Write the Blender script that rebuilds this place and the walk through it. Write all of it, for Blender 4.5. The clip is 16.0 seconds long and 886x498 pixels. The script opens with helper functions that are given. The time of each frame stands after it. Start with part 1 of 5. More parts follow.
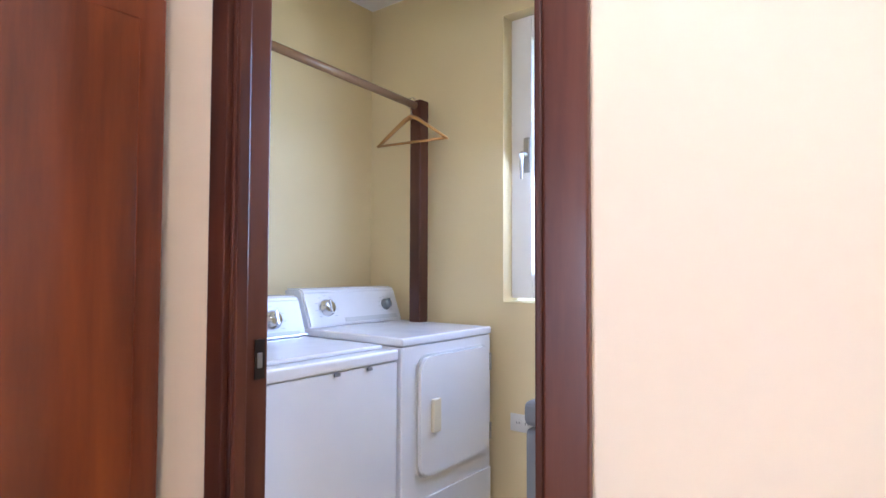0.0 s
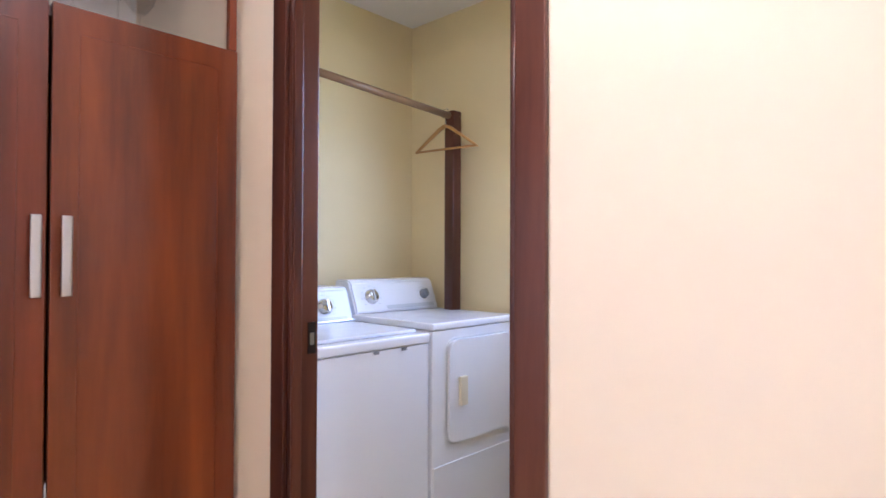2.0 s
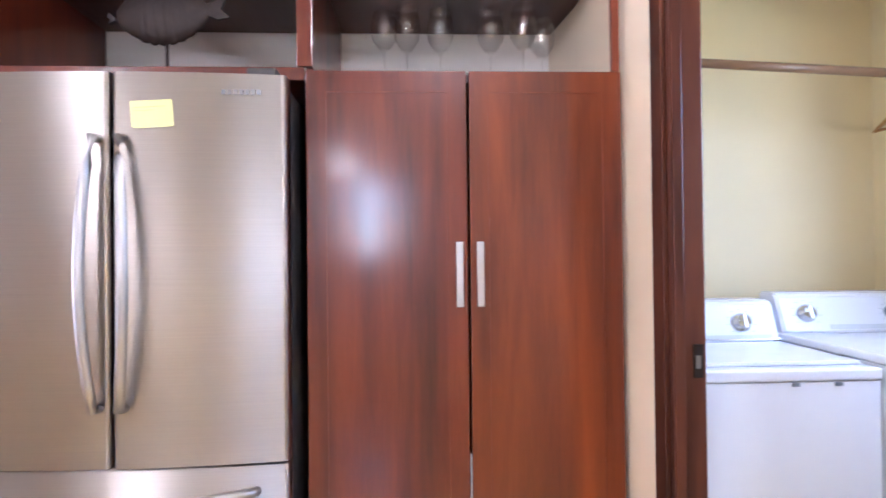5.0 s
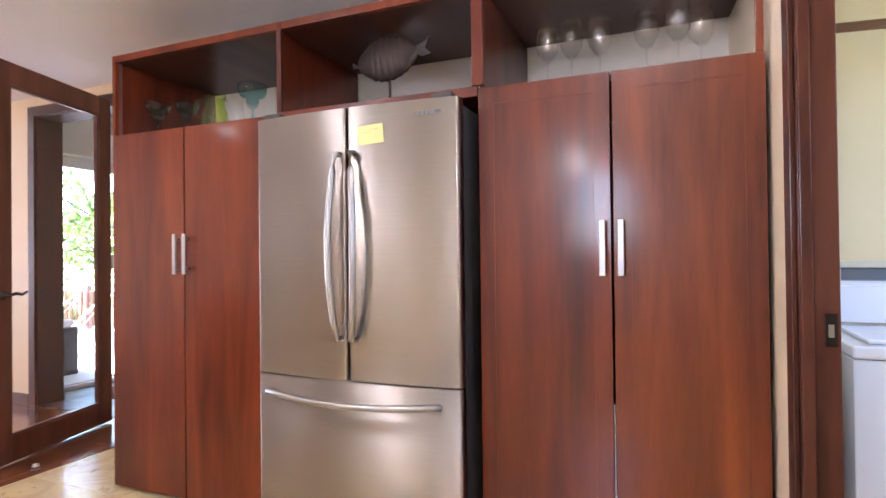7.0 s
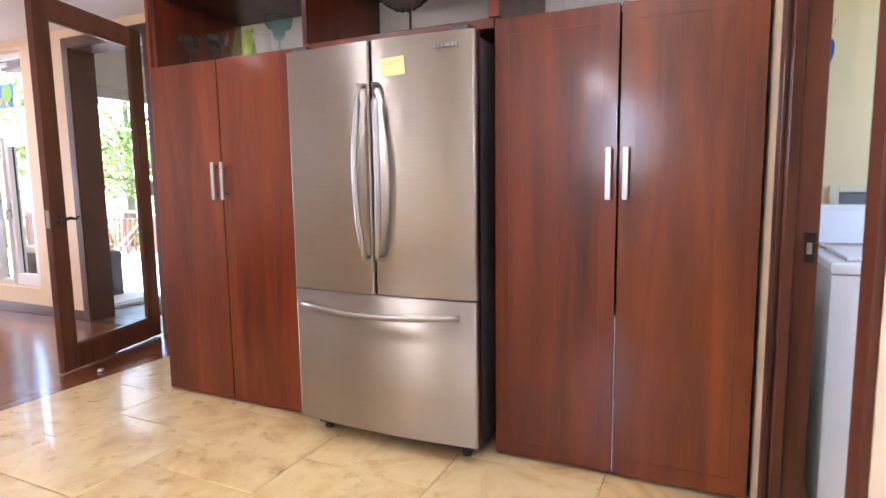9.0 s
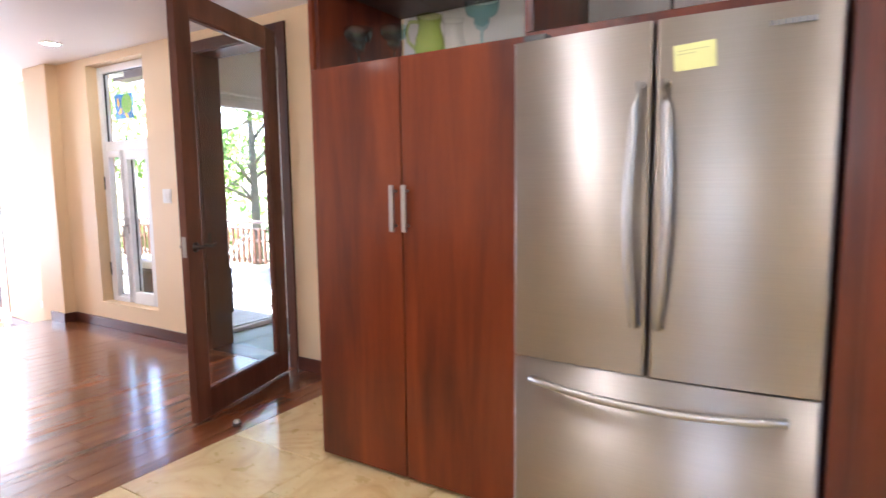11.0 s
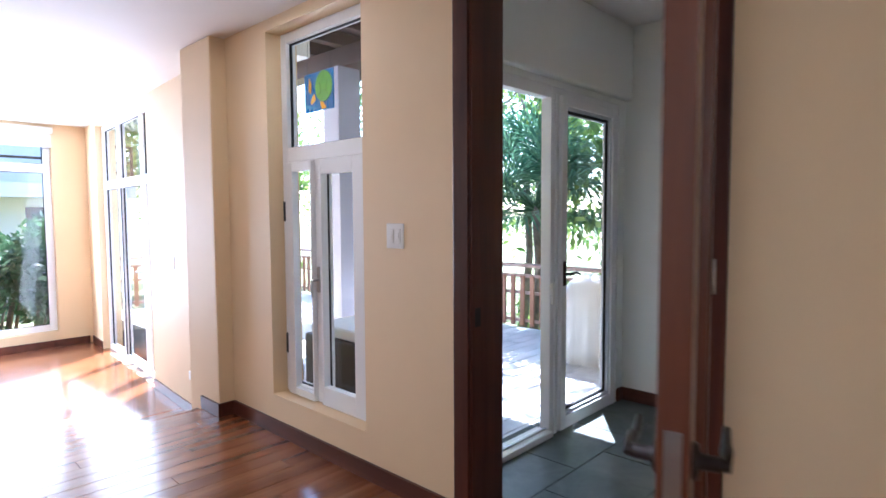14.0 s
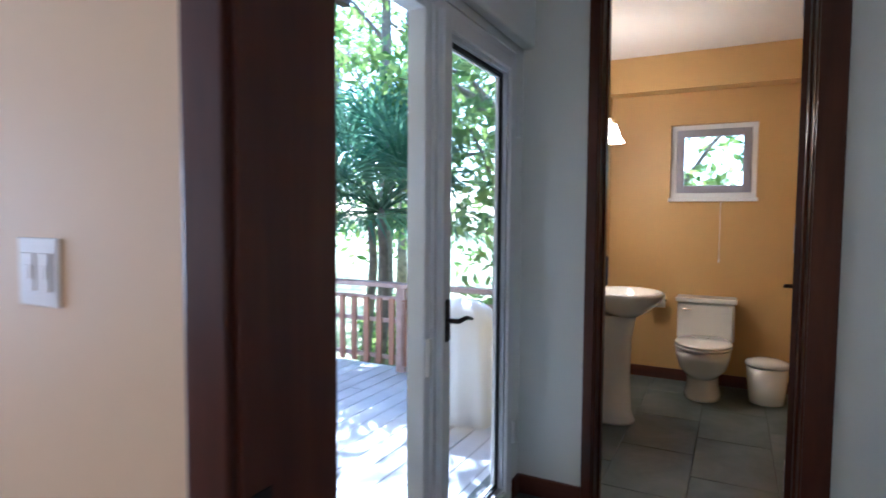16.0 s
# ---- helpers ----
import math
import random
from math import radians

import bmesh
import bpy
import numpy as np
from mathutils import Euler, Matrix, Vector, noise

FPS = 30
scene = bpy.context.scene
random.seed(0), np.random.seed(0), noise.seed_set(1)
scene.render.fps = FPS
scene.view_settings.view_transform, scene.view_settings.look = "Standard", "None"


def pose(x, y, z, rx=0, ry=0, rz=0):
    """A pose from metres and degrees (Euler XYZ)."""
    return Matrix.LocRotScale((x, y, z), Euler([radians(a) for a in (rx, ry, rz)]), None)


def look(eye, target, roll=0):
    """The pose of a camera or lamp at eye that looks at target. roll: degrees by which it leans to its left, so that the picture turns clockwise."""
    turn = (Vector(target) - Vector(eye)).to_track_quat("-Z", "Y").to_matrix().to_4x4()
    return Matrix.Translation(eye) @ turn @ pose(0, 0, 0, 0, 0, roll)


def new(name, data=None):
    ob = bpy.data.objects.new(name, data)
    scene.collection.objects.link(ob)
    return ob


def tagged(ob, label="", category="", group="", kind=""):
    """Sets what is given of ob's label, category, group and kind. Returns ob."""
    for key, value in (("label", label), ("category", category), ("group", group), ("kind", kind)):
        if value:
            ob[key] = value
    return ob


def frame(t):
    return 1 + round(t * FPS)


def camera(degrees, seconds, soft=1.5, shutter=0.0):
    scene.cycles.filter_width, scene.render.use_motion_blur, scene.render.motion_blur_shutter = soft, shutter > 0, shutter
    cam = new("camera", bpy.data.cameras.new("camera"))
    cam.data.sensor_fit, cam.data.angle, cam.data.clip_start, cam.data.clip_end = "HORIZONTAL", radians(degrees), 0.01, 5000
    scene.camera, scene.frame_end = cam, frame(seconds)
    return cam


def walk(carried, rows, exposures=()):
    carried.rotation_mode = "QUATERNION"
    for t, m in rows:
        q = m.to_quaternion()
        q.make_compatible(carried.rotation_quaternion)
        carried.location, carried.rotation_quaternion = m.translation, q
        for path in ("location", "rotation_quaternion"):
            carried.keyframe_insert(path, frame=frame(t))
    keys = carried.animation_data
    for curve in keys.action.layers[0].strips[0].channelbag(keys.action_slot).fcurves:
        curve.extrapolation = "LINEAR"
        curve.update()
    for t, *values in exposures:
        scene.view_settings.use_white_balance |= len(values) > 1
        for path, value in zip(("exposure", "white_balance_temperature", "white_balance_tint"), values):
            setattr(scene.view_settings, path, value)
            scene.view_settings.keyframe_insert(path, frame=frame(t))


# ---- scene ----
cam = camera(75.9, 16.0, soft=1.5, shutter=0.4)
PATH = [
    (0, (1.255, 1.697, 1.176), (2.833, 2.924, 1.247), 0.2),
    (0.5, (1.169, 1.617, 1.173), (2.724, 2.873, 1.234), 0.2),
    (1, (1.108, 1.521, 1.182), (2.645, 2.8, 1.231), 0.3),
    (1.5, (1.09, 1.461, 1.193), (2.607, 2.763, 1.229), 0.4),
    (2, (1.092, 1.426, 1.204), (2.547, 2.797, 1.232), 0.2),
    (2.5, (1.062, 1.38, 1.239), (2.366, 2.896, 1.258), 0.2),
    (3, (1.068, 1.365, 1.268), (2.201, 3.014, 1.277), 0.3),
    (3.5, (1.122, 1.37, 1.268), (2.001, 3.167, 1.271), 0.2),
    (4, (1.163, 1.341, 1.277), (1.755, 3.251, 1.281), -0.0),
    (4.5, (1.213, 1.317, 1.257), (1.63, 3.272, 1.289), -0.5),
    (5, (1.272, 1.333, 1.262), (1.368, 3.331, 1.282), -0.6),
    (5.2, (1.31, 1.315, 1.28), (1.272, 3.314, 1.28), -0.6),
    (7.3, (1.699, 0.931, 1.174), (0.888, 2.759, 1.187), -0.6),
    (7.5, (1.725, 0.884, 1.17), (0.904, 2.707, 1.161), -0.6),
    (8, (1.794, 0.796, 1.162), (0.967, 2.611, 1.008), -0.6),
    (8.2, (1.804, 0.773, 1.153), (0.983, 2.586, 0.954), -0.6),
    (10.5, (1.19, 1.044, 1.272), (0.223, 2.778, 1.029), -0.9),
    (11, (0.829, 1.115, 1.29), (-0.215, 2.807, 1.073), -0.7),
    (11.5, (0.44, 1.268, 1.3), (-0.721, 2.886, 1.114), -0.8),
    (12, (0.042, 1.396, 1.288), (-1.235, 2.926, 1.124), -0.5),
    (12.5, (-0.375, 1.565, 1.301), (-1.7, 3.055, 1.141), -0.5),
    (13, (-0.824, 1.761, 1.343), (-2.177, 3.226, 1.195), -0.5),
    (13.5, (-1.237, 1.983, 1.352), (-2.614, 3.428, 1.221), -0.4),
    (14, (-1.624, 2.173, 1.346), (-2.994, 3.625, 1.222), -0.3),
    (14.5, (-1.97, 2.43, 1.345), (-3.345, 3.879, 1.237), -0.2),
    (15, (-2.26, 2.727, 1.36), (-3.575, 4.229, 1.246), 0.1),
    (15.5, (-2.432, 3.081, 1.341), (-3.574, 4.72, 1.225), 0.2),
    (16, (-2.555, 3.407, 1.342), (-3.466, 5.184, 1.229), 0.4),
]
EXPOSURES = [
    (0, 3.38, 5150, 21), (1.5, 3.32, 5250, 23), (2.5, 3.4, 5300, 24), (3, 3.68, 5250, 23), (3.5, 4.1, 5150, 22), (4, 4.3, 5050, 21), (4.5, 4.1, 5000, 22), (5, 3.82, 5050, 24), (7.5, 3.62, 5400, 22), (10.5, 3.5, 5450, 20),
    (11, 3.45, 5400, 18), (12, 3.15, 5250, 16), (13, 2.88, 5150, 15), (14, 2.68, 5000, 14), (15, 2.5, 4900, 15), (15.5, 2.45, 4850, 15), (16, 2.6, 4600, 13),
]
walk(cam, [(t, look(eye, target, roll)) for t, eye, target, roll in PATH], EXPOSURES)

# ---- world, sun, lamps ----
SUN_EL, SUN_AZ = 50.0, -36.0     # azimuth: degrees from +y towards +x
world = bpy.data.worlds.new("sky")
scene.world = world
world.use_nodes = True
wn = world.node_tree.nodes
sky = wn.new("ShaderNodeTexSky")
sky.sky_type, sky.sun_disc = "NISHITA", False
sky.sun_elevation, sky.sun_rotation = radians(SUN_EL), radians(SUN_AZ)
wn["Background"].inputs["Strength"].default_value = 0.15
world.node_tree.links.new(sky.outputs[0], wn["Background"].inputs["Color"])
sun_data = bpy.data.lights.new("sun", "SUN")
sun_data.energy, sun_data.angle, sun_data.color = 5.0, radians(0.6), (1.0, 0.95, 0.87)
sun = new("sun", sun_data)
sd = Vector((math.sin(radians(SUN_AZ)) * math.cos(radians(SUN_EL)), math.cos(radians(SUN_AZ)) * math.cos(radians(SUN_EL)), math.sin(radians(SUN_EL))))
sun.matrix_world = look(sd * 60, (0, 0, 0))


def lamp(name, m, power, size, colour, size_y=0.0):
    d = bpy.data.lights.new(name, "AREA")
    d.energy, d.size, d.color = power, size, colour
    if size_y:
        d.shape, d.size_y = "RECTANGLE", size_y
    else:
        d.shape = "DISK"
    ob = new(name, d)
    ob.matrix_world = m
    return ob


WARM = (1.0, 0.92, 0.81)
DAY = (0.94, 0.97, 1.0)
KITCHEN_SPOTS = [(1.42, 1.95), (-0.35, 1.75), (0.43, -2.2), (-0.6, -0.4)]
DINING_SPOTS = [(-4.40, 3.53), (-2.6, 0.6), (-4.6, 0.6)]
CEIL = 2.495
for sx, sy in KITCHEN_SPOTS:
    bulb = bpy.data.lights.new("downlight_lamp", "POINT")
    bulb.energy, bulb.shadow_soft_size, bulb.color = 1.6, 0.05, WARM
    new("downlight_lamp", bulb).location = (sx, sy, CEIL - 0.14)
for sx, sy in DINING_SPOTS:
    lamp("downlight_lamp", look((sx, sy, CEIL - 0.02), (sx, sy, 0)), 0.2, 0.12, WARM)
# daylight of the sky in the large openings
lamp("window_daylight", look((0.7, -2.46, 1.75), (0.9, 3, 1.6)), 1.4, 0.2, DAY, 1.0)
lamp("window_daylight", look((-10.1, 2.83, 1.1), (0, 2.83, 1.7)), 29, 2.3, DAY, 2.1)
lamp("window_daylight", look((-8.55, 4.16, 1.05), (-8.2, 0, 1.5)), 16, 1.9, DAY, 2.2)
lamp("laundry_daylight", look((3.28, 2.58, 1.65), (2.2, 2.75, 0.9)), 1.15, 0.7, (0.72, 0.84, 1.0), 1.1)
lamp("vanity_lamp_light", look((-3.34, 7.5, 1.86), (-2.6, 7.6, 0.6)), 0.36, 0.12, (1.0, 0.72, 0.42))

# ---- materials ----


def nodes_of(name):
    m = bpy.data.materials.new(name)
    m.use_nodes = True
    t = m.node_tree
    return m, t.nodes, t.links, t.nodes["Principled BSDF"]


def mix_ramp(n, stops):
    r = n.new("ShaderNodeValToRGB")
    while len(r.color_ramp.elements) < len(stops):
        r.color_ramp.elements.new(0.5)
    for e, (p, c) in zip(r.color_ramp.elements, stops):
        e.position, e.color = p, (*c, 1)
    return r


def coords(n, l, scale=(1, 1, 1), shift=True):
    tc, mp = n.new("ShaderNodeTexCoord"), n.new("ShaderNodeMapping")
    mp.inputs["Scale"].default_value = scale
    l.new(tc.outputs["Object"], mp.inputs["Vector"])
    if shift:
        oi, mu = n.new("ShaderNodeObjectInfo"), n.new("ShaderNodeMath")
        mu.operation = "MULTIPLY"
        mu.inputs[1].default_value = 37.0
        l.new(oi.outputs["Random"], mu.inputs[0])
        l.new(mu.outputs[0], mp.inputs["Location"])
    return mp.outputs["Vector"]


def noise_tex(n, l, vec, scale, detail=5.0, rough=0.55, distort=0.0):
    t = n.new("ShaderNodeTexNoise")
    t.inputs["Scale"].default_value, t.inputs["Detail"].default_value = scale, detail
    t.inputs["Roughness"].default_value, t.inputs["Distortion"].default_value = rough, distort
    l.new(vec, t.inputs["Vector"])
    return t.outputs["Fac"]


def bump(n, l, p, height, strength, distance=0.01):
    b = n.new("ShaderNodeBump")
    b.inputs["Strength"].default_value, b.inputs["Distance"].default_value = strength, distance
    l.new(height, b.inputs["Height"])
    l.new(b.outputs["Normal"], p.inputs["Normal"])


def ranged(n, l, fac, lo, hi):
    r = n.new("ShaderNodeMapRange")
    r.inputs["To Min"].default_value, r.inputs["To Max"].default_value = lo, hi
    l.new(fac, r.inputs["Value"])
    return r.outputs[0]


def plain(name, colour, rough=0.5, metal=0.0, vary=0.06, scale=6.0, bumpy=0.0, bscale=120.0, coat=0.0, spec=0.5):
    """Paint, plastic, enamel, metal: base colour with soft blotches, uneven gloss and fine relief."""
    m, n, l, p = nodes_of(name)
    v = coords(n, l)
    a = noise_tex(n, l, v, scale)
    r = mix_ramp(n, [(0.3, [c * (1 - vary) for c in colour]), (0.7, [min(1, c * (1 + vary)) for c in colour])])
    l.new(a, r.inputs[0])
    l.new(r.outputs[0], p.inputs["Base Color"])
    p.inputs["Metallic"].default_value = metal
    p.inputs["Coat Weight"].default_value = coat
    p.inputs["Specular IOR Level"].default_value = spec
    l.new(ranged(n, l, noise_tex(n, l, v, scale * 2.3), max(0.02, rough - 0.08), rough + 0.08), p.inputs["Roughness"])
    if bumpy:
        bump(n, l, p, noise_tex(n, l, v, bscale, 3.0), bumpy, 0.004)
    return m


def wood(name, dark, mid, light, rough=0.3, axis="z", coat=0.3, fine=1.0):
    """Stained wood with long grain along one axis."""
    m, n, l, p = nodes_of(name)
    s = {"x": (0.35, 6.0, 6.0), "y": (6.0, 0.35, 6.0), "z": (6.0, 6.0, 0.6)}[axis]
    v = coords(n, l, s)
    a = noise_tex(n, l, v, 1.1 * fine, 4.0, 0.5, 0.6)
    b = noise_tex(n, l, v, 7.0 * fine, 8.0, 0.7, 0.3)
    mx = n.new("ShaderNodeMath")
    mx.operation = "MULTIPLY_ADD"
    l.new(b, mx.inputs[0])
    mx.inputs[1].default_value = 0.22
    sc = n.new("ShaderNodeMath")
    sc.operation = "MULTIPLY"
    l.new(a, sc.inputs[0])
    sc.inputs[1].default_value = 0.78
    l.new(sc.outputs[0], mx.inputs[2])
    r = mix_ramp(n, [(0.30, dark), (0.5, mid), (0.70, light)])
    l.new(mx.outputs[0], r.inputs[0])
    l.new(r.outputs[0], p.inputs["Base Color"])
    l.new(ranged(n, l, b, rough - 0.08, rough + 0.1), p.inputs["Roughness"])
    p.inputs["Coat Weight"].default_value, p.inputs["Coat Roughness"].default_value = coat, 0.13
    p.inputs["Specular IOR Level"].default_value = 0.3
    bump(n, l, p, b, 0.06, 0.002)
    return m


def steel(name, colour, rough, axis="z"):
    m, n, l, p = nodes_of(name)
    s = {"z": (1.5, 1.5, 160.0), "x": (1.5, 160.0, 160.0)}[axis]
    v = coords(n, l, s)
    a = noise_tex(n, l, v, 3.0, 4.0)
    r = mix_ramp(n, [(0.3, [c * 0.92 for c in colour]), (0.7, colour)])
    l.new(a, r.inputs[0])
    l.new(r.outputs[0], p.inputs["Base Color"])
    p.inputs["Metallic"].default_value = 1.0
    p.inputs["Anisotropic"].default_value = 1.0
    l.new(ranged(n, l, a, rough - 0.04, rough + 0.06), p.inputs["Roughness"])
    tg = n.new("ShaderNodeCombineXYZ")
    tg.inputs["Z"].default_value = 1.0
    l.new(tg.outputs[0], p.inputs["Tangent"])
    bump(n, l, p, a, 0.015, 0.0006)
    return m


def stone(name, stops, rough, scale, veins=2.0, coat=0.0, bumpy=0.05):
    m, n, l, p = nodes_of(name)
    v = coords(n, l)
    a = noise_tex(n, l, v, scale, 8.0, 0.6, veins)
    r = mix_ramp(n, stops)
    l.new(a, r.inputs[0])
    l.new(r.outputs[0], p.inputs["Base Color"])
    b = noise_tex(n, l, v, scale * 5, 6.0, 0.6)
    l.new(ranged(n, l, b, rough - 0.07, rough + 0.1), p.inputs["Roughness"])
    p.inputs["Coat Weight"].default_value = coat
    bump(n, l, p, b, bumpy, 0.004)
    return m


def clear_glass(name, colour=(1, 1, 1), rough=0.0, gloss=0.02, edge=0.55):
    """Thin pane: clear, with mirror gloss."""
    m, n, l, p = nodes_of(name)
    tr, gl, mx, lw = n.new("ShaderNodeBsdfTransparent"), n.new("ShaderNodeBsdfGlossy"), n.new("ShaderNodeMixShader"), n.new("ShaderNodeLayerWeight")
    pw, ad = n.new("ShaderNodeMath"), n.new("ShaderNodeMath")
    pw.operation, ad.operation = "POWER", "MULTIPLY_ADD"
    pw.inputs[1].default_value, ad.inputs[1].default_value, ad.inputs[2].default_value = 4.0, edge, gloss
    l.new(lw.outputs["Facing"], pw.inputs[0])
    l.new(pw.outputs[0], ad.inputs[0])
    tr.inputs[0].default_value = (*colour, 1)
    gl.inputs["Roughness"].default_value = rough
    l.new(ad.outputs[0], mx.inputs[0])
    l.new(tr.outputs[0], mx.inputs[1])
    l.new(gl.outputs[0], mx.inputs[2])
    l.new(mx.outputs[0], n["Material Output"].inputs["Surface"])
    return m


def glow(name, colour, strength):
    m, n, l, p = nodes_of(name)
    p.inputs["Base Color"].default_value = (*colour, 1)
    p.inputs["Emission Color"].default_value, p.inputs["Emission Strength"].default_value = (*colour, 1), strength
    return m


def leaf_mat(name, dark, light):
    m, n, l, p = nodes_of(name)
    g = n.new("ShaderNodeNewGeometry")
    r = mix_ramp(n, [(0.0, dark), (1.0, light)])
    l.new(g.outputs["Random Per Island"], r.inputs[0])
    l.new(r.outputs[0], p.inputs["Base Color"])
    p.inputs["Roughness"].default_value = 0.4
    tl, mx = n.new("ShaderNodeBsdfTranslucent"), n.new("ShaderNodeMixShader")
    l.new(r.outputs[0], tl.inputs[0])
    mx.inputs[0].default_value = 0.45
    l.new(p.outputs[0], mx.inputs[1])
    l.new(tl.outputs[0], mx.inputs[2])
    l.new(mx.outputs[0], n["Material Output"].inputs["Surface"])
    return m


M = {}
M["cream"] = plain("cream wall paint", (0.80, 0.615, 0.375), 0.55, vary=0.03, scale=1.3, bumpy=0.08, bscale=90)
M["ivory"] = plain("pale kitchen wall paint", (0.82, 0.70, 0.53), 0.5, vary=0.03, scale=1.1, bumpy=0.06, bscale=90)
M["yellow"] = plain("soft yellow laundry paint", (0.78, 0.65, 0.38), 0.5, vary=0.03, scale=1.5, bumpy=0.06, bscale=90)
M["hallwhite"] = plain("cool white hall paint", (0.82, 0.83, 0.79), 0.5, vary=0.03, scale=1.5, bumpy=0.06, bscale=90)
M["ochre"] = plain("ochre washroom paint", (0.60, 0.38, 0.125), 0.5, vary=0.04, scale=1.5, bumpy=0.06, bscale=90)
M["ceiling"] = plain("white ceiling paint", (0.84, 0.81, 0.76), 0.6, vary=0.02, scale=1.0, bumpy=0.06, bscale=70)
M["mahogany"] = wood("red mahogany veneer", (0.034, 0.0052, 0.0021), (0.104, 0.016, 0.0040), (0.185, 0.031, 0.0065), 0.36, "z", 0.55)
M["mahogany_door"] = wood("orange mahogany door", (0.070, 0.012, 0.003), (0.150, 0.027, 0.005), (0.225, 0.045, 0.008), 0.38, "z", 0.3)
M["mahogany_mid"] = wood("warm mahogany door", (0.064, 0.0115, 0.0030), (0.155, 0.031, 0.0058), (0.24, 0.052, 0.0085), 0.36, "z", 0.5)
M["darkboard"] = wood("dark mahogany board", (0.035, 0.012, 0.007), (0.065, 0.022, 0.012), (0.10, 0.035, 0.018), 0.4, "y", 0.1)
M["casing"] = wood("dark stained casing", (0.030, 0.010, 0.006), (0.075, 0.022, 0.012), (0.13, 0.042, 0.022), 0.34, "z", 0.2)
M["casing_h"] = wood("dark stained head casing", (0.030, 0.010, 0.006), (0.075, 0.022, 0.012), (0.13, 0.042, 0.022), 0.34, "x", 0.2)
M["base"] = wood("baseboard wood", (0.040, 0.013, 0.008), (0.09, 0.027, 0.015), (0.14, 0.045, 0.024), 0.34, "x", 0.2)
M["plank"] = wood("polished floor plank", (0.10, 0.028, 0.010), (0.19, 0.062, 0.022), (0.28, 0.105, 0.040), 0.22, "y", 0.45)
M["travertine"] = stone("honed travertine", [(0.22, (0.42, 0.26, 0.10)), (0.38, (0.66, 0.46, 0.20)), (0.52, (0.77, 0.60, 0.30)), (0.70, (0.83, 0.69, 0.39))], 0.28, 2.2, 2.6, 0.25, 0.04)
M["slate"] = stone("green grey slate", [(0.3, (0.055, 0.075, 0.070)), (0.5, (0.095, 0.12, 0.11)), (0.7, (0.15, 0.17, 0.15))], 0.38, 3.0, 0.8, 0.0, 0.25)
M["grout"] = plain("tile grout", (0.52, 0.40, 0.25), 0.8, vary=0.1, scale=20)
M["darkgrout"] = plain("dark slate grout", (0.07, 0.08, 0.075), 0.8, vary=0.1, scale=20)
M["steel"] = steel("brushed stainless steel", (0.50, 0.47, 0.435), 0.43)
M["satin"] = plain("satin steel handle", (0.46, 0.455, 0.45), 0.36, 1.0, 0.03, 8)
M["darkgrey"] = plain("dark grey appliance side", (0.045, 0.043, 0.045), 0.45, vary=0.08, scale=9, bumpy=0.05)
M["gap"] = plain("black gasket", (0.012, 0.012, 0.012), 0.6)
M["enamel"] = plain("white appliance enamel", (0.80, 0.81, 0.85), 0.22, vary=0.015, scale=3, coat=0.3)
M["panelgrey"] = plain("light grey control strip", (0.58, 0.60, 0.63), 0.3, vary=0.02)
M["chrome"] = plain("chrome", (0.75, 0.76, 0.78), 0.12, 1.0, 0.02, 6)
M["almond"] = plain("almond plastic grip", (0.72, 0.66, 0.50), 0.4)
M["pvc"] = plain("white window frame", (0.82, 0.82, 0.82), 0.35, vary=0.02, scale=4)
M["plastic"] = plain("white switch plastic", (0.80, 0.79, 0.75), 0.35, vary=0.02)
M["bronze"] = plain("dark bronze hardware", (0.045, 0.035, 0.030), 0.38, 0.8, 0.15, 30)
M["black"] = plain("black stone top", (0.012, 0.012, 0.013), 0.18, vary=0.3, scale=60, coat=0.3)
M["porcelain"] = plain("white porcelain", (0.78, 0.76, 0.70), 0.12, vary=0.015, scale=3, coat=0.4)
M["note"] = plain("yellow paper note", (0.74, 0.76, 0.34), 0.7, vary=0.03)
M["ink"] = plain("faint ink", (0.42, 0.44, 0.22), 0.7)
M["hangerwood"] = wood("honey hanger wood", (0.34, 0.16, 0.04), (0.48, 0.25, 0.07), (0.58, 0.34, 0.11), 0.35, "x", 0.3, 3)
M["rod"] = wood("varnished rod", (0.12, 0.065, 0.030), (0.20, 0.11, 0.055), (0.26, 0.15, 0.08), 0.4, "x", 0.2)
M["bin"] = plain("grey plastic bin", (0.19, 0.20, 0.22), 0.35, vary=0.04)
M["blue"] = plain("blue cloth", (0.025, 0.07, 0.30), 0.8, vary=0.15, scale=14, bumpy=0.3, bscale=200)
M["navy"] = plain("dark blue towel", (0.012, 0.030, 0.12), 0.85, vary=0.15, scale=14, bumpy=0.4, bscale=220)
M["fish"] = plain("carved dark wood", (0.032, 0.020, 0.016), 0.6, vary=0.35, scale=14, bumpy=0.35, bscale=60)
M["cover"] = plain("white vinyl grill cover", (0.66, 0.67, 0.66), 0.45, vary=0.05, scale=5, bumpy=0.25, bscale=14)
M["deck"] = stone("weathered grey deck", [(0.3, (0.42, 0.43, 0.45)), (0.55, (0.55, 0.56, 0.57)), (0.75, (0.65, 0.65, 0.64))], 0.6, 2.0, 0.5, 0.0, 0.2)
M["railwood"] = wood("weathered deck rail", (0.20, 0.09, 0.05), (0.32, 0.16, 0.10), (0.42, 0.24, 0.16), 0.6, "z", 0.0)
M["railpink"] = wood("faded top rail", (0.32, 0.22, 0.18), (0.42, 0.30, 0.26), (0.5, 0.38, 0.33), 0.6, "y", 0.0)
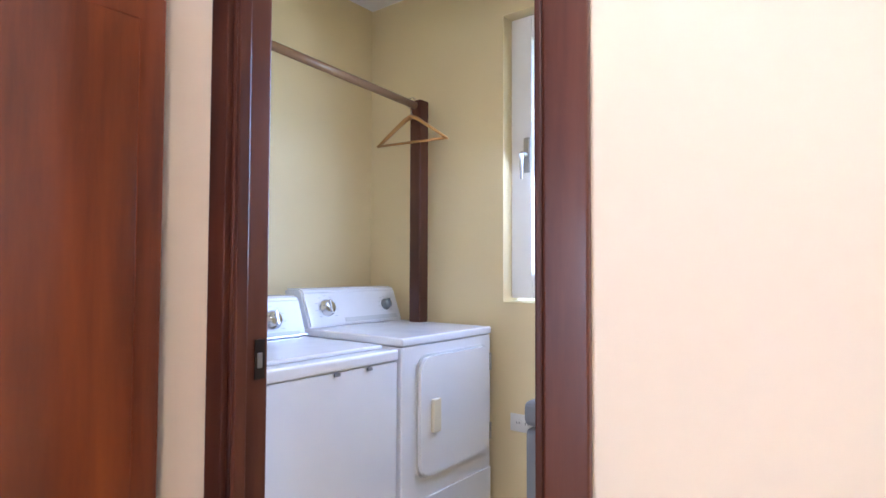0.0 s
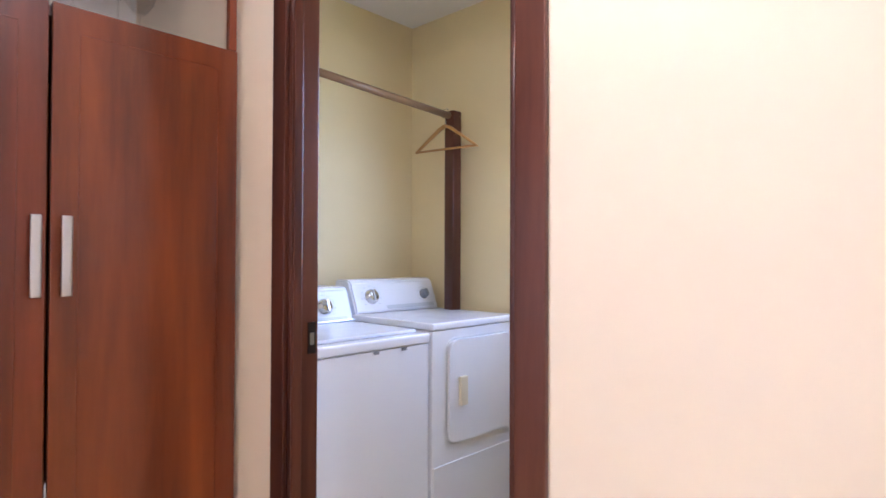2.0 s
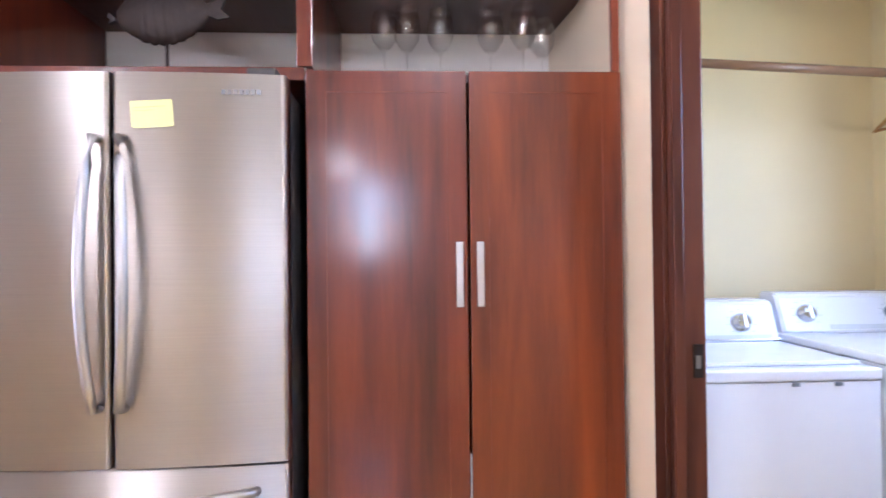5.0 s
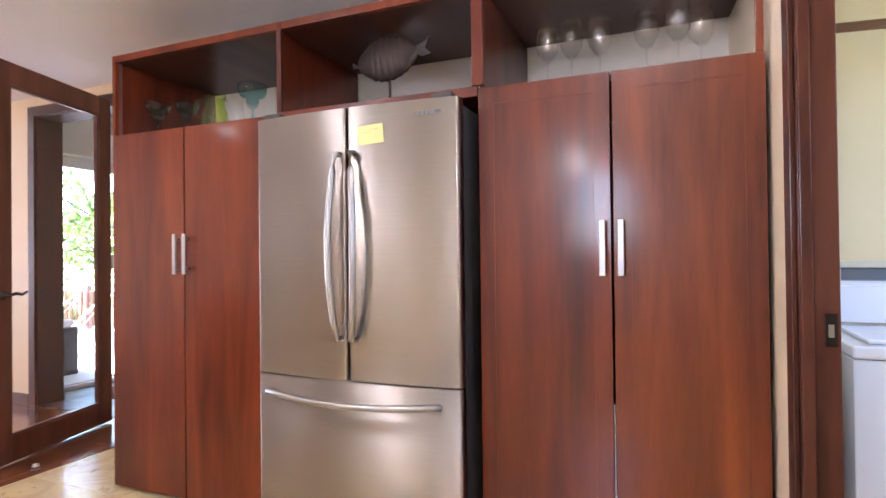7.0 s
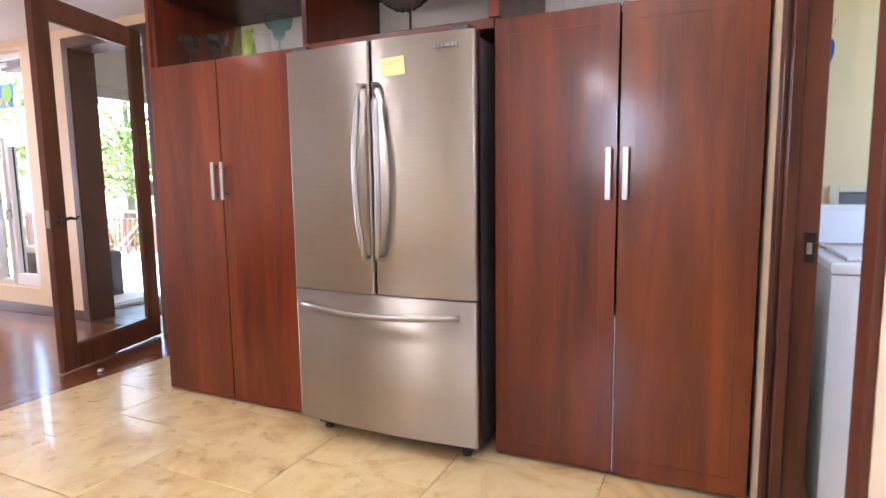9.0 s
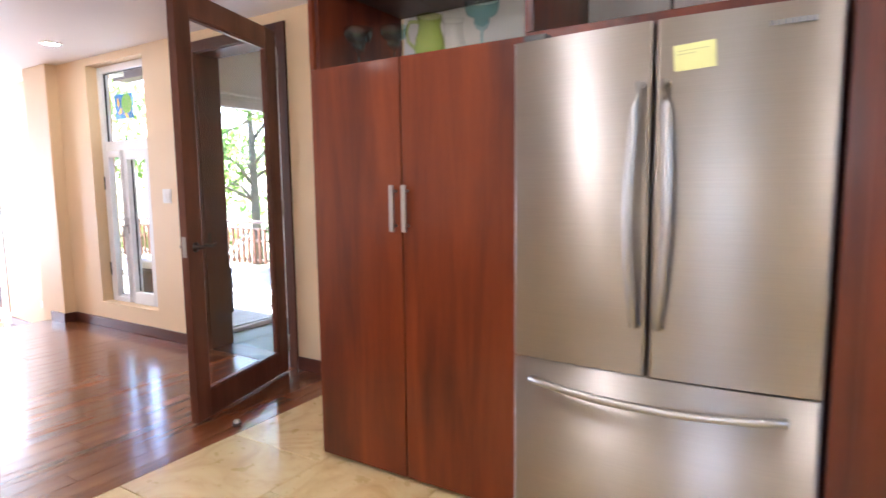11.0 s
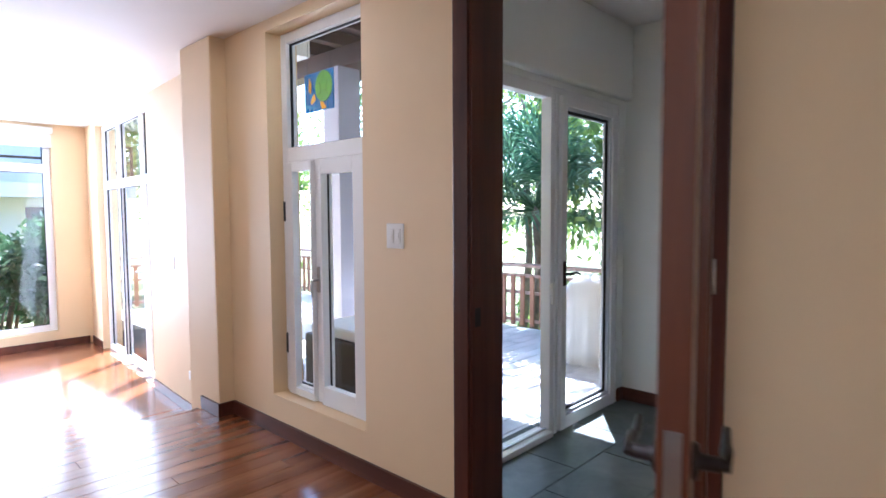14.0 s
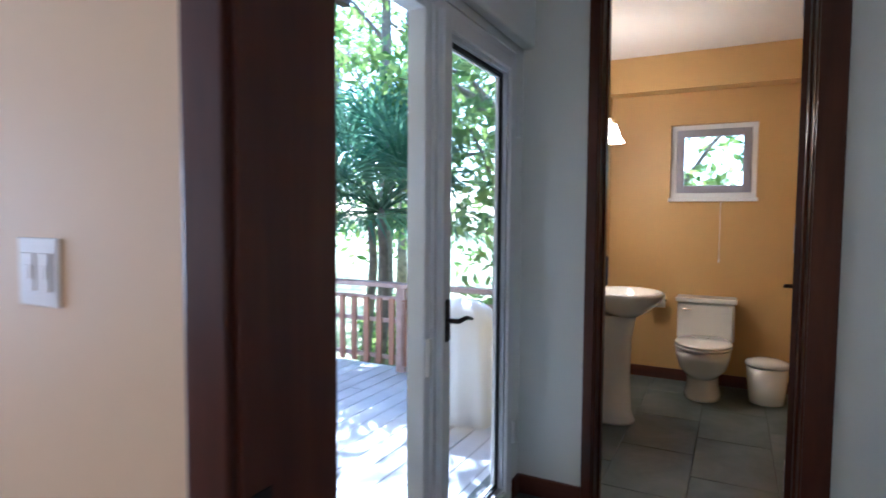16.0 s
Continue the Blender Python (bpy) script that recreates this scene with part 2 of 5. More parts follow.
M["bark"] = plain("rough bark", (0.17, 0.14, 0.11), 0.85, vary=0.4, scale=9, bumpy=0.8, bscale=18)
M["doorwood"] = wood("brown stained glazed door", (0.055, 0.019, 0.011), (0.12, 0.040, 0.022), (0.18, 0.066, 0.038), 0.36, "z", 0.2)
M["leaf"] = leaf_mat("broad leaves", (0.07, 0.15, 0.025), (0.36, 0.46, 0.12))
M["leaf_blue"] = leaf_mat("shrub leaves", (0.03, 0.075, 0.03), (0.11, 0.19, 0.09))
M["palm"] = leaf_mat("palm blades", (0.045, 0.12, 0.065), (0.15, 0.27, 0.15))
M["grass"] = stone("dry lawn", [(0.3, (0.10, 0.14, 0.04)), (0.5, (0.24, 0.25, 0.10)), (0.7, (0.40, 0.36, 0.19))], 0.9, 1.2, 0.6, 0.0, 0.5)
M["stucco"] = plain("white stucco", (0.70, 0.68, 0.64), 0.8, vary=0.05, scale=2, bumpy=0.2)
M["beam"] = wood("dark pergola beam", (0.025, 0.014, 0.010), (0.055, 0.030, 0.020), (0.09, 0.05, 0.035), 0.5, "x", 0.0)
M["post"] = plain("grey lavender post", (0.34, 0.33, 0.38), 0.6, vary=0.05)
M["pane"] = clear_glass("clear pane")
M["wine"] = clear_glass("clear drinking glass", (0.998, 0.998, 0.995), 0.02, 0.05, 0.36)
M["teal"] = clear_glass("teal blown glass", (0.80, 0.94, 0.96), 0.04, 0.05, 0.35)
M["lime"] = clear_glass("lime green blown glass", (0.90, 0.96, 0.66), 0.04, 0.05, 0.35)
M["mirror"] = plain("silvered mirror", (0.85, 0.85, 0.85), 0.02, 1.0, 0.0, 1)
M["shade"] = glow("lit frosted shade", (1.0, 0.80, 0.55), 9.0)
M["lampdisc"] = glow("lit downlight lens", (1.0, 0.86, 0.66), 14.0)
M["blind"] = plain("white roller blind", (0.78, 0.77, 0.74), 0.7, vary=0.03, scale=2, bumpy=0.1)
M["wicker"] = plain("dark wicker", (0.012, 0.012, 0.014), 0.6, vary=0.4, scale=40, bumpy=0.6, bscale=70)
M["cushion"] = plain("white cushion", (0.72, 0.72, 0.72), 0.8, vary=0.04)
M["art_blue"] = plain("blue stained glass", (0.02, 0.20, 0.55), 0.25, vary=0.3, scale=12)
M["art_sky"] = plain("pale blue stained glass", (0.10, 0.50, 0.75), 0.25, vary=0.3, scale=30)
M["art_green"] = plain("green stained glass", (0.16, 0.50, 0.05), 0.25, vary=0.2, scale=12)
M["art_yellow"] = plain("yellow stained glass", (0.80, 0.50, 0.02), 0.25, vary=0.1, scale=12)
M["frame_gold"] = plain("carved gilt brown frame", (0.30, 0.15, 0.05), 0.45, vary=0.4, scale=18, bumpy=0.5, bscale=40)
M["brass"] = plain("aged brass", (0.32, 0.20, 0.09), 0.35, 0.9, 0.1, 12)

# ---- mesh helpers ----


def B():
    return bmesh.new()


def box(bm, x0, x1, y0, y1, z0, z1, bevel=0.0, seg=2):
    t = bmesh.new()
    bmesh.ops.create_cube(t, size=1.0)
    for v in t.verts:
        v.co = ((x0 + x1) / 2 + v.co.x * (x1 - x0), (y0 + y1) / 2 + v.co.y * (y1 - y0), (z0 + z1) / 2 + v.co.z * (z1 - z0))
    if bevel:
        bmesh.ops.bevel(t, geom=t.edges[:], offset=bevel, segments=seg, affect="EDGES", profile=0.6)
    join(bm, t)
    return bm


def join(bm, t, m=None):
    t.verts.index_update()
    vs = [bm.verts.new((m @ v.co) if m else v.co) for v in t.verts]
    for f in t.faces:
        try:
            nf = bm.faces.new([vs[v.index] for v in f.verts])
            nf.smooth = f.smooth
        except ValueError:
            pass
    t.free()


def tube(bm, pts, r, n=10, flat=1.0):
    """A round bar along a line of points; r may be one radius or one for each point."""
    rs = r if isinstance(r, (list, tuple)) else [r] * len(pts)
    P = [Vector(p) for p in pts]
    rings = []
    for i, p in enumerate(P):
        d = (P[min(i + 1, len(P) - 1)] - P[max(i - 1, 0)]).normalized()
        up = Vector((0, 0, 1)) if abs(d.z) < 0.9 else Vector((0, 1, 0))
        a = d.cross(up).normalized()
        b = d.cross(a)
        rings.append([bm.verts.new(p + a * rs[i] * math.cos(k * math.tau / n) + b * rs[i] * flat * math.sin(k * math.tau / n)) for k in range(n)])
    for q, w in zip(rings, rings[1:]):
        for k in range(n):
            bm.faces.new((q[k], q[(k + 1) % n], w[(k + 1) % n], w[k])).smooth = True
    bm.faces.new(rings[0][::-1])
    bm.faces.new(rings[-1])
    return bm


def lathe(bm, prof, c=(0, 0, 0), n=24, sx=1.0, sy=1.0):
    """A turned shape from (radius, height) pairs round a vertical axis."""
    rings = [[bm.verts.new((c[0] + sx * r * math.cos(k * math.tau / n), c[1] + sy * r * math.sin(k * math.tau / n), c[2] + z)) for k in range(n)] for r, z in prof]
    for q, w in zip(rings, rings[1:]):
        for k in range(n):
            bm.faces.new((q[k], q[(k + 1) % n], w[(k + 1) % n], w[k])).smooth = True
    if prof[0][0] > 0.002:
        bm.faces.new(rings[0][::-1])
    if prof[-1][0] > 0.002:
        bm.faces.new(rings[-1])
    return bm


def prism(bm, outline, lo, hi, axis="y"):
    """A closed outline given in two axes, drawn out along the third."""
    def at(p, h):
        return {"x": (h, p[0], p[1]), "y": (p[0], h, p[1]), "z": (p[0], p[1], h)}[axis]
    a, b = [bm.verts.new(at(p, lo)) for p in outline], [bm.verts.new(at(p, hi)) for p in outline]
    bm.faces.new(a)
    bm.faces.new(b[::-1])
    for k in range(len(a)):
        bm.faces.new((a[k], b[k], b[(k + 1) % len(a)], a[(k + 1) % len(a)]))
    return bm


def mesh_from(bm, name, material):
    bmesh.ops.recalc_face_normals(bm, faces=bm.faces[:])
    me = bpy.data.meshes.new(name)
    bm.to_mesh(me)
    bm.free()
    me.materials.append(material)
    return me


def part(name, bm, material, parent, label=""):
    ob = new(name, mesh_from(bm, name, material))
    ob.parent = parent
    if label:
        ob["label"] = label
    return ob


def thing(name, m, label, category, group=""):
    ob = new(name)
    ob.empty_display_size = 0.1
    ob.matrix_world = m if isinstance(m, Matrix) else Matrix.Translation(m)
    return tagged(ob, label, category, group)


def solid(name, bm, material, label, category, group="", kind="", loc=(0, 0, 0)):
    ob = new(name, mesh_from(bm, name, material))
    ob.location = loc
    return tagged(ob, label, category, group, kind)


def structure(name, bm, material, label, category="structure"):
    return solid(name, bm, material, label, category, kind="structure")


def wall(name, axis, c0, c1, a0, a1, z0, z1, holes, material, label):
    """A wall that runs along one axis, with openings (from, to, bottom, top) cut right through it."""
    us = sorted({a0, a1, *[h[0] for h in holes], *[h[1] for h in holes]})
    zs = sorted({z0, z1, *[h[2] for h in holes], *[h[3] for h in holes]})
    full = {}
    for i in range(len(us) - 1):
        for j in range(len(zs) - 1):
            u, z = (us[i] + us[i + 1]) / 2, (zs[j] + zs[j + 1]) / 2
            full[i, j] = not any(h[0] < u < h[1] and h[2] < z < h[3] for h in holes)
    bm, seen = B(), {}

    def vert(u, c, z):
        k = (u, c, z)
        if k not in seen:
            seen[k] = bm.verts.new((u, c, z) if axis == "x" else (c, u, z))
        return seen[k]
    for (i, j), f in full.items():
        if not f:
            continue
        u0, u1, w0, w1 = us[i], us[i + 1], zs[j], zs[j + 1]
        for c in (c0, c1):
            bm.faces.new([vert(u0, c, w0), vert(u1, c, w0), vert(u1, c, w1), vert(u0, c, w1)])
        for di, dj, q in ((-1, 0, ((u0, w0), (u0, w1))), (1, 0, ((u1, w0), (u1, w1))), (0, -1, ((u0, w0), (u1, w0))), (0, 1, ((u0, w1), (u1, w1)))):
            if not full.get((i + di, j + dj), False):
                (ua, za), (ub, zb) = q
                bm.faces.new([vert(ua, c0, za), vert(ub, c0, zb), vert(ub, c1, zb), vert(ua, c1, za)])
    return structure(name, bm, material, label, "wall")


# ---- setting ----
WY = 3.957          # north face of kitchen and dining room
WT = 4.17           # its outer face
LOW = -0.34         # floor of the lower living room
DOOR_L, DOOR_R, DOOR_H = -3.165, -2.225, 2.35
WIN = (-4.75, -3.85, 0.235, 2.428)
wall("wall_north", "x", WY, WT, -5.3, 2.055, 0, 2.9, [(DOOR_L, DOOR_R, -0.01, DOOR_H), WIN], M["cream"], "cream painted wall with a doorway and a tall window")
LOWER = Matrix.Translation((-5.5, 4.07, 0)) @ Matrix.Rotation(radians(-4.4), 4, "Z") @ Matrix.Translation((5.5, -4.07, 0))     # that wall runs at a slight angle
lwall = wall("wall_lower_north", "x", 4.07, 4.29, -10.45, -5.25, -0.5, 2.9, [(-9.65, -7.46, LOW, 2.45)], M["cream"], "cream painted wall with a glazed deck door")
lwall.matrix_world = LOWER
wall("wall_west", "y", -10.45, -10.2, -2.5, 4.6, -0.5, 2.9, [(1.6, 4.05, -0.14, 2.44)], M["cream"], "cream painted end wall with a very wide window")
wall("wall_south", "x", -2.75, -2.5, -10.45, 3.6, -0.4, 2.9, [(0.2, 1.2, 1.25, 2.25)], M["ivory"], "pale painted wall behind the kitchen")
LX, LB = 2.029, 2.129      # kitchen face and laundry face of the wall between, before its slant
SLANT = Matrix.Translation((LX, 2.028, 0)) @ Matrix.Rotation(radians(5.7), 4, "Z") @ Matrix.Translation((-LX, -2.028, 0))
lside = wall("wall_laundry_side", "y", LX, LB, -2.6, 3.78, 0, 2.9, [(2.085, 2.842, -0.01, 2.35)], M["ivory"], "pale cream wall with the laundry doorway")
lside.matrix_world = SLANT
wall("wall_laundry_back", "x", 3.75, 3.95, 1.86, 3.62, 0, 2.9, [], M["yellow"], "soft yellow laundry wall")
wall("wall_laundry_window", "y", 3.30, 3.56, 1.2, 3.75, 0, 2.9, [(2.2, 2.965, 1.04, 2.26)], M["yellow"], "soft yellow laundry wall with a narrow window")
wall("wall_laundry_front", "x", 1.1, 1.2, LB + 0.05, 3.6, 0, 2.9, [], M["yellow"], "soft yellow laundry wall")
wall("wall_hall_west", "y", -3.545, -3.465, 4.17, 6.0, -0.02, 2.9, [(4.28, 5.91, 0.0, 2.09)], M["hallwhite"], "cool white hall wall with a white french door")
wall("wall_hall_north", "x", 6.0, 6.12, -3.60, -1.4, -0.02, 2.9, [(-3.118, -2.28, -0.01, 2.42)], M["hallwhite"], "cool white hall wall with the washroom doorway")
wall("wall_hall_east", "y", -1.5, -1.4, 4.17, 6.0, -0.02, 2.9, [], M["hallwhite"], "cool white hall wall")
wall("wall_wc_west", "y", -3.60, -3.52, 6.12, 8.62, -0.02, 2.9, [], M["ochre"], "ochre washroom wall behind the basin")
wall("wall_wc_north", "x", 8.45, 8.62, -3.6, -1.5, -0.02, 2.9, [(-3.04, -2.412, 1.495, 2.102)], M["ochre"], "ochre washroom wall with a small window")
wall("wall_wc_east", "y", -1.62, -1.5, 6.12, 8.45, -0.02, 2.9, [], M["ochre"], "ochre washroom wall")
structure("wall_niche_back", box(B(), -1.04, 1.86, 3.76, 3.956, 0, CEIL - 0.001), M["ceiling"], "white wall behind the open shelves", "wall")
structure("pilaster", box(B(), -5.72, -5.26, 3.85, 4.2, -0.45, CEIL, 0.012), M["cream"], "cream pilaster at the step between the rooms", "wall")
structure("wall_hall_header", box(B(), -3.464, -3.405, 4.175, 5.996, 2.12, 2.625, 0.022, 4), M["hallwhite"], "proud header above the french door", "wall")
structure("wc_beam", box(B(), -3.519, -1.621, 8.28, 8.45, 2.36, 2.7), M["ochre"], "ochre beam under the washroom ceiling", "wall")
structure("ceiling", box(B(), -10.45, 3.6, -2.75, 4.0, CEIL, CEIL + 0.2), M["ceiling"], "white plaster ceiling", "ceiling")
structure("ceiling_lower", box(B(), -10.2, -5.25, 4.0, 4.6, CEIL, CEIL + 0.2), M["ceiling"], "white plaster ceiling", "ceiling")
structure("ceiling_hall", box(B(), -3.52, -1.5, 4.17, 6.0, 2.63, 2.8), M["ceiling"], "white hall ceiling", "ceiling")
structure("ceiling_wc", box(B(), -3.52, -1.62, 6.12, 8.45, 2.64, 2.8), M["ceiling"], "white washroom ceiling", "ceiling")
structure("roof", box(B(), -10.5, 3.65, -2.8, 4.65, 2.9, 3.02), M["stucco"], "flat roof slab over the house", "roof")
structure("roof_hall", box(B(), -3.68, -1.35, 4.66, 8.7, 2.9, 3.0), M["stucco"], "flat roof slab over the hall", "roof")

# floors: bed under the pieces
kfloor = structure("floor_kitchen", box(B(), -1.64, 3.6, -2.5, 3.95, -0.12, -0.006), M["grout"], "honed cream travertine tile floor", "floor")
dfloor = structure("floor_dining", box(B(), -5.52, -1.64, -2.5, WT, -0.5, -0.006), M["darkboard"], "polished red-brown hardwood floor", "floor")
lfloor = structure("floor_living", box(B(), -10.2, -5.52, -2.5, 4.6, -0.5, LOW - 0.006), M["darkboard"], "polished red-brown hardwood floor a step lower", "floor")
hfloor = structure("floor_hall", box(B(), -3.66, -1.5, WT, 8.45, -0.12, -0.006), M["darkgrout"], "green-grey slate tile floor", "floor")


def baseboard(x0, x1, y0, y1, z=0.0):
    return structure("baseboard", box(B(), x0, x1, y0, y1, z, z + 0.092, 0.004), M["base"], "dark stained wooden baseboard", "baseboard")


baseboard(-5.26, DOOR_L - 0.075, WY - 0.016, WY)
baseboard(DOOR_R + 0.075, -1.10, WY - 0.016, WY)
baseboard(-5.26, -5.244, 3.85, WY - 0.016)
baseboard(-5.52, -5.244, 3.834, 3.85)
for bx0, bx1 in ((-7.44, -5.73), (-10.19, -9.67)):
    baseboard(bx0, bx1, 4.055, 4.07, LOW).matrix_world = LOWER
baseboard(-10.2, -10.185, -2.5, 4.39, LOW)
baseboard(-3.465, -3.45, 5.915, 5.985)
baseboard(-3.465, -3.154, 5.985, 6.0)
baseboard(-2.19, -1.5, 5.985, 6.0)
baseboard(-3.52, -1.62, 8.435, 8.45)
baseboard(-3.52, -3.505, 6.12, 8.435)
structure("trim", box(B(), 3.282, 3.30, 2.2, 3.75, 0, 0.10, 0.004), M["pvc"], "white painted laundry skirting", "baseboard")


def door_trim(name, axis, a0, a1, top, face, back, side, w=0.075, w0=None, label="dark stained wooden door casing", stop_front=False):
    """Casing on one face, jamb lining through the wall."""
    root = tagged(new(name), label, "door frame", kind="structure")
    out = face + side * 0.016
    w0 = w0 or w

    def bx(u0, u1, c0, c1, z0, z1):
        c0, c1 = min(c0, c1), max(c0, c1)
        return box(B(), u0, u1, c0, c1, z0, z1, 0.004) if axis == "x" else box(B(), c0, c1, u0, u1, z0, z1, 0.004)
    part("casing", bx(a0 - w0, a0 + 0.012, out, face, 0, top + w), M["casing"], root)
    part("casing", bx(a1 - 0.012, a1 + w, out, face, 0, top + w), M["casing"], root)
    part("head_casing", bx(a0 + 0.013, a1 - 0.013, out, face, top - 0.012, top + w - 0.001), M["casing_h"], root)
    part("jamb", bx(a0, a0 + 0.02, face - side * 0.001, back, 0, top), M["casing"], root)
    part("jamb", bx(a1 - 0.02, a1, face - side * 0.001, back, 0, top), M["casing"], root)
    part("head_jamb", bx(a0 + 0.021, a1 - 0.021, face - side * 0.001, back, top - 0.02, top), M["casing_h"], root)
    mid = (face * 0.4 + back * 0.6)
    far = back
    if stop_front:
        mid, far = face - side * 0.002, face - side * 0.034
    if abs(back - face) > 0.2:
        return root
    part("stop", bx(a0 + 0.02, a0 + 0.033, mid, far, 0, top - 0.02), M["casing"], root)
    part("stop", bx(a1 - 0.033, a1 - 0.02, mid, far, 0, top - 0.02), M["casing"], root)
    return root


laundry_trim = door_trim("door_frame_laundry", "y", 2.085, 2.842, 2.35, LX, LB, -1, 0.045, 0.057, stop_front=True)
laundry_trim.matrix_world = SLANT
t_ = B()
box(t_, LX + 0.062, LX + 0.090, 2.8185, 2.8222, 0.925, 1.015, 0.001)
plate_ = part("strike_plate", t_, M["bronze"], laundry_trim, "dark bronze strike plate")
t_ = B()
box(t_, LX + 0.068, LX + 0.082, 2.8172, 2.8186, 0.95, 0.985, 0.0005)
part("latch_lip", t_, M["satin"], plate_, "worn bright latch opening")
main_trim = door_trim("door_frame_main", "x", DOOR_L, DOOR_R, DOOR_H, WY, WT, -1, 0.07)
t_ = B()
box(t_, DOOR_L + 0.0205, DOOR_L + 0.023, WY + 0.02, WY + 0.055, 0.87, 0.95, 0.001)
part("strike_plate", t_, M["bronze"], main_trim, "dark bronze strike plate")
door_trim("door_frame_washroom", "x", -3.118, -2.28, 2.42, 6.0, 6.12, -1, 0.085, 0.036)

# ---- windows ----


def window(name, axis, a0, a1, z0, z1, c, splits, label, frame_w=0.06, depth=0.07, transom=None, sash=None, outer=1):
    """White frame in an opening, with mullions (splits), one transom, and an opening sash (from, to, bottom, top)."""
    root = tagged(new(name), label, "window", kind="structure")

    def bx(u0, u1, w0, w1, d=depth, off=0.0, bev=0.006):
        c0, c1 = c + off - d / 2, c + off + d / 2
        return box(B(), u0, u1, c0, c1, w0, w1, bev) if axis == "x" else box(B(), c0, c1, u0, u1, w0, w1, bev)
    f = frame_w
    part("frame_stile", bx(a0, a0 + f, z0, z1), M["pvc"], root)
    part("frame_stile", bx(a1 - f, a1, z0, z1), M["pvc"], root)
    part("frame_head", bx(a0 + f, a1 - f, z1 - f, z1), M["pvc"], root)
    part("frame_sill", bx(a0 + f, a1 - f, z0, z0 + f), M["pvc"], root)
    levels = [z0 + f, z1 - f]
    if transom:
        part("transom", bx(a0 + f, a1 - f, transom[0], transom[1]), M["pvc"], root)
        levels = [z0 + f, transom[0], transom[1], z1 - f]
    for k, (lo, hi) in enumerate(zip(levels[::2], levels[1::2])):
        cuts = splits[min(k, len(splits) - 1)]
        edges = [a0 + f] + [e for s, w in cuts for e in (s - w / 2, s + w / 2)] + [a1 - f]
        for s, w in cuts:
            part("mullion", bx(s - w / 2, s + w / 2, lo, hi), M["pvc"], root)
        for u0, u1 in zip(edges[::2], edges[1::2]):
            p_ = part("pane", bx(u0 - 0.004, u1 + 0.004, lo - 0.004, hi + 0.004, 0.006, 0.0, 0), M["pane"], root)
            p_.visible_shadow = False
            g = B()
            for q in ((u0, u0 + 0.006, lo, hi), (u1 - 0.006, u1, lo, hi), (u0 + 0.006, u1 - 0.006, lo, lo + 0.006), (u0 + 0.006, u1 - 0.006, hi - 0.006, hi)):
                join(g, bx(*q, 0.016, 0.0, 0))
            part("gasket", g, M["gap"], root, "thin black glazing gasket")
    return root


def lever(parent, at, along, out, mat, length=0.11):
    """A lever handle: plate, neck and bar. along, out: directions."""
    a, o, z = Vector(along), Vector(out), Vector((0, 0, 1))
    p = Vector(at)
    b = B()
    t = bmesh.new()
    bmesh.ops.create_cube(t, size=1.0)
    bmesh.ops.scale(t, vec=(0.032, 0.01, 0.15), verts=t.verts[:])
    bmesh.ops.bevel(t, geom=t.edges[:], offset=0.004, segments=2, affect="EDGES")
    side = o.cross(z)
    join(b, t, Matrix(((side.x, o.x, 0, p.x), (side.y, o.y, 0, p.y), (0, 0, 1, p.z), (0, 0, 0, 1))))
    plate = part("handle_plate", b, mat, parent)
    b = B()
    tube(b, [p, p + o * 0.045], 0.009)
    tube(b, [p + o * 0.045, p + o * 0.05 + a * length * 0.5 + z * 0.006, p + o * 0.045 + a * length - z * 0.008], [0.009, 0.008, 0.006])
    part("lever", b, mat, plate)


# tall window by the doorway, recessed in the wall
wt = window("window_tall", "x", WIN[0], WIN[1], WIN[2] + 0.012, WIN[3], 4.09, [[(-4.375, 0.075)], []], "tall white framed window with transom and casement", transom=(1.66, 1.748))
for name_, fx in (("sash", (-4.688, -4.612, -4.428, -4.413, 0.25, 0.296, 1.60, 1.655)), ("fixed_light_frame", (-4.337, -4.316, -4.03, -3.912, 0.25, 0.36, 1.572, 1.655))):
    sash = B()
    x0_, x1_, x2_, x3_, z0_, z1_, z2_, z3_ = fx
    for q in ((x0_, x1_, z0_, z3_), (x2_, x3_, z0_, z3_), (x1_, x2_, z0_, z1_), (x1_, x2_, z2_, z3_)):
        box(sash, q[0], q[1], 4.03, 4.075, q[2], q[3], 0.005)
    part(name_, sash, M["pvc"], wt)
lever(wt, (-4.385, 4.053, 0.97), (0, 0, -1), (0, -1, 0), M["satin"], 0.09)
for hz in (0.555, 1.365):
    b = B()
    tube(b, [(-4.715, 4.045, hz - 0.06), (-4.715, 4.045, hz + 0.06)], 0.011)
    part("hinge", b, M["darkgrey"], wt, "grey window hinge")
structure("window_sill_tall", box(B(), WIN[0] + 0.002, WIN[1] - 0.002, WY - 0.006, 4.05, WIN[2] - 0.001, WIN[2] + 0.011, 0.003), M["cream"], "painted plaster sill under the tall window", "window sill")

# glazed deck door of the lower room
gs = window("window_deck_door", "x", -9.65, -7.46, LOW + 0.002, 2.45, 4.18, [[(-8.86, 0.10), (-7.93, 0.16)], [(-8.88, 0.10), (-7.95, 0.09)]], "white framed glazed deck door with lights above", transom=(1.665, 1.765))
lever(gs, (-8.02, 4.145, 0.75), (-1, 0, 0), (0, -1, 0), M["satin"])
for dx in (-8.82, -8.79):
    b = B()
    box(b, dx, dx + 0.012, 4.138, 4.146, LOW + 0.07, 1.66)
    part("door_edge", b, M["darkgrey"], gs, "dark sealing gap of the opening leaf")
gs.matrix_world = LOWER
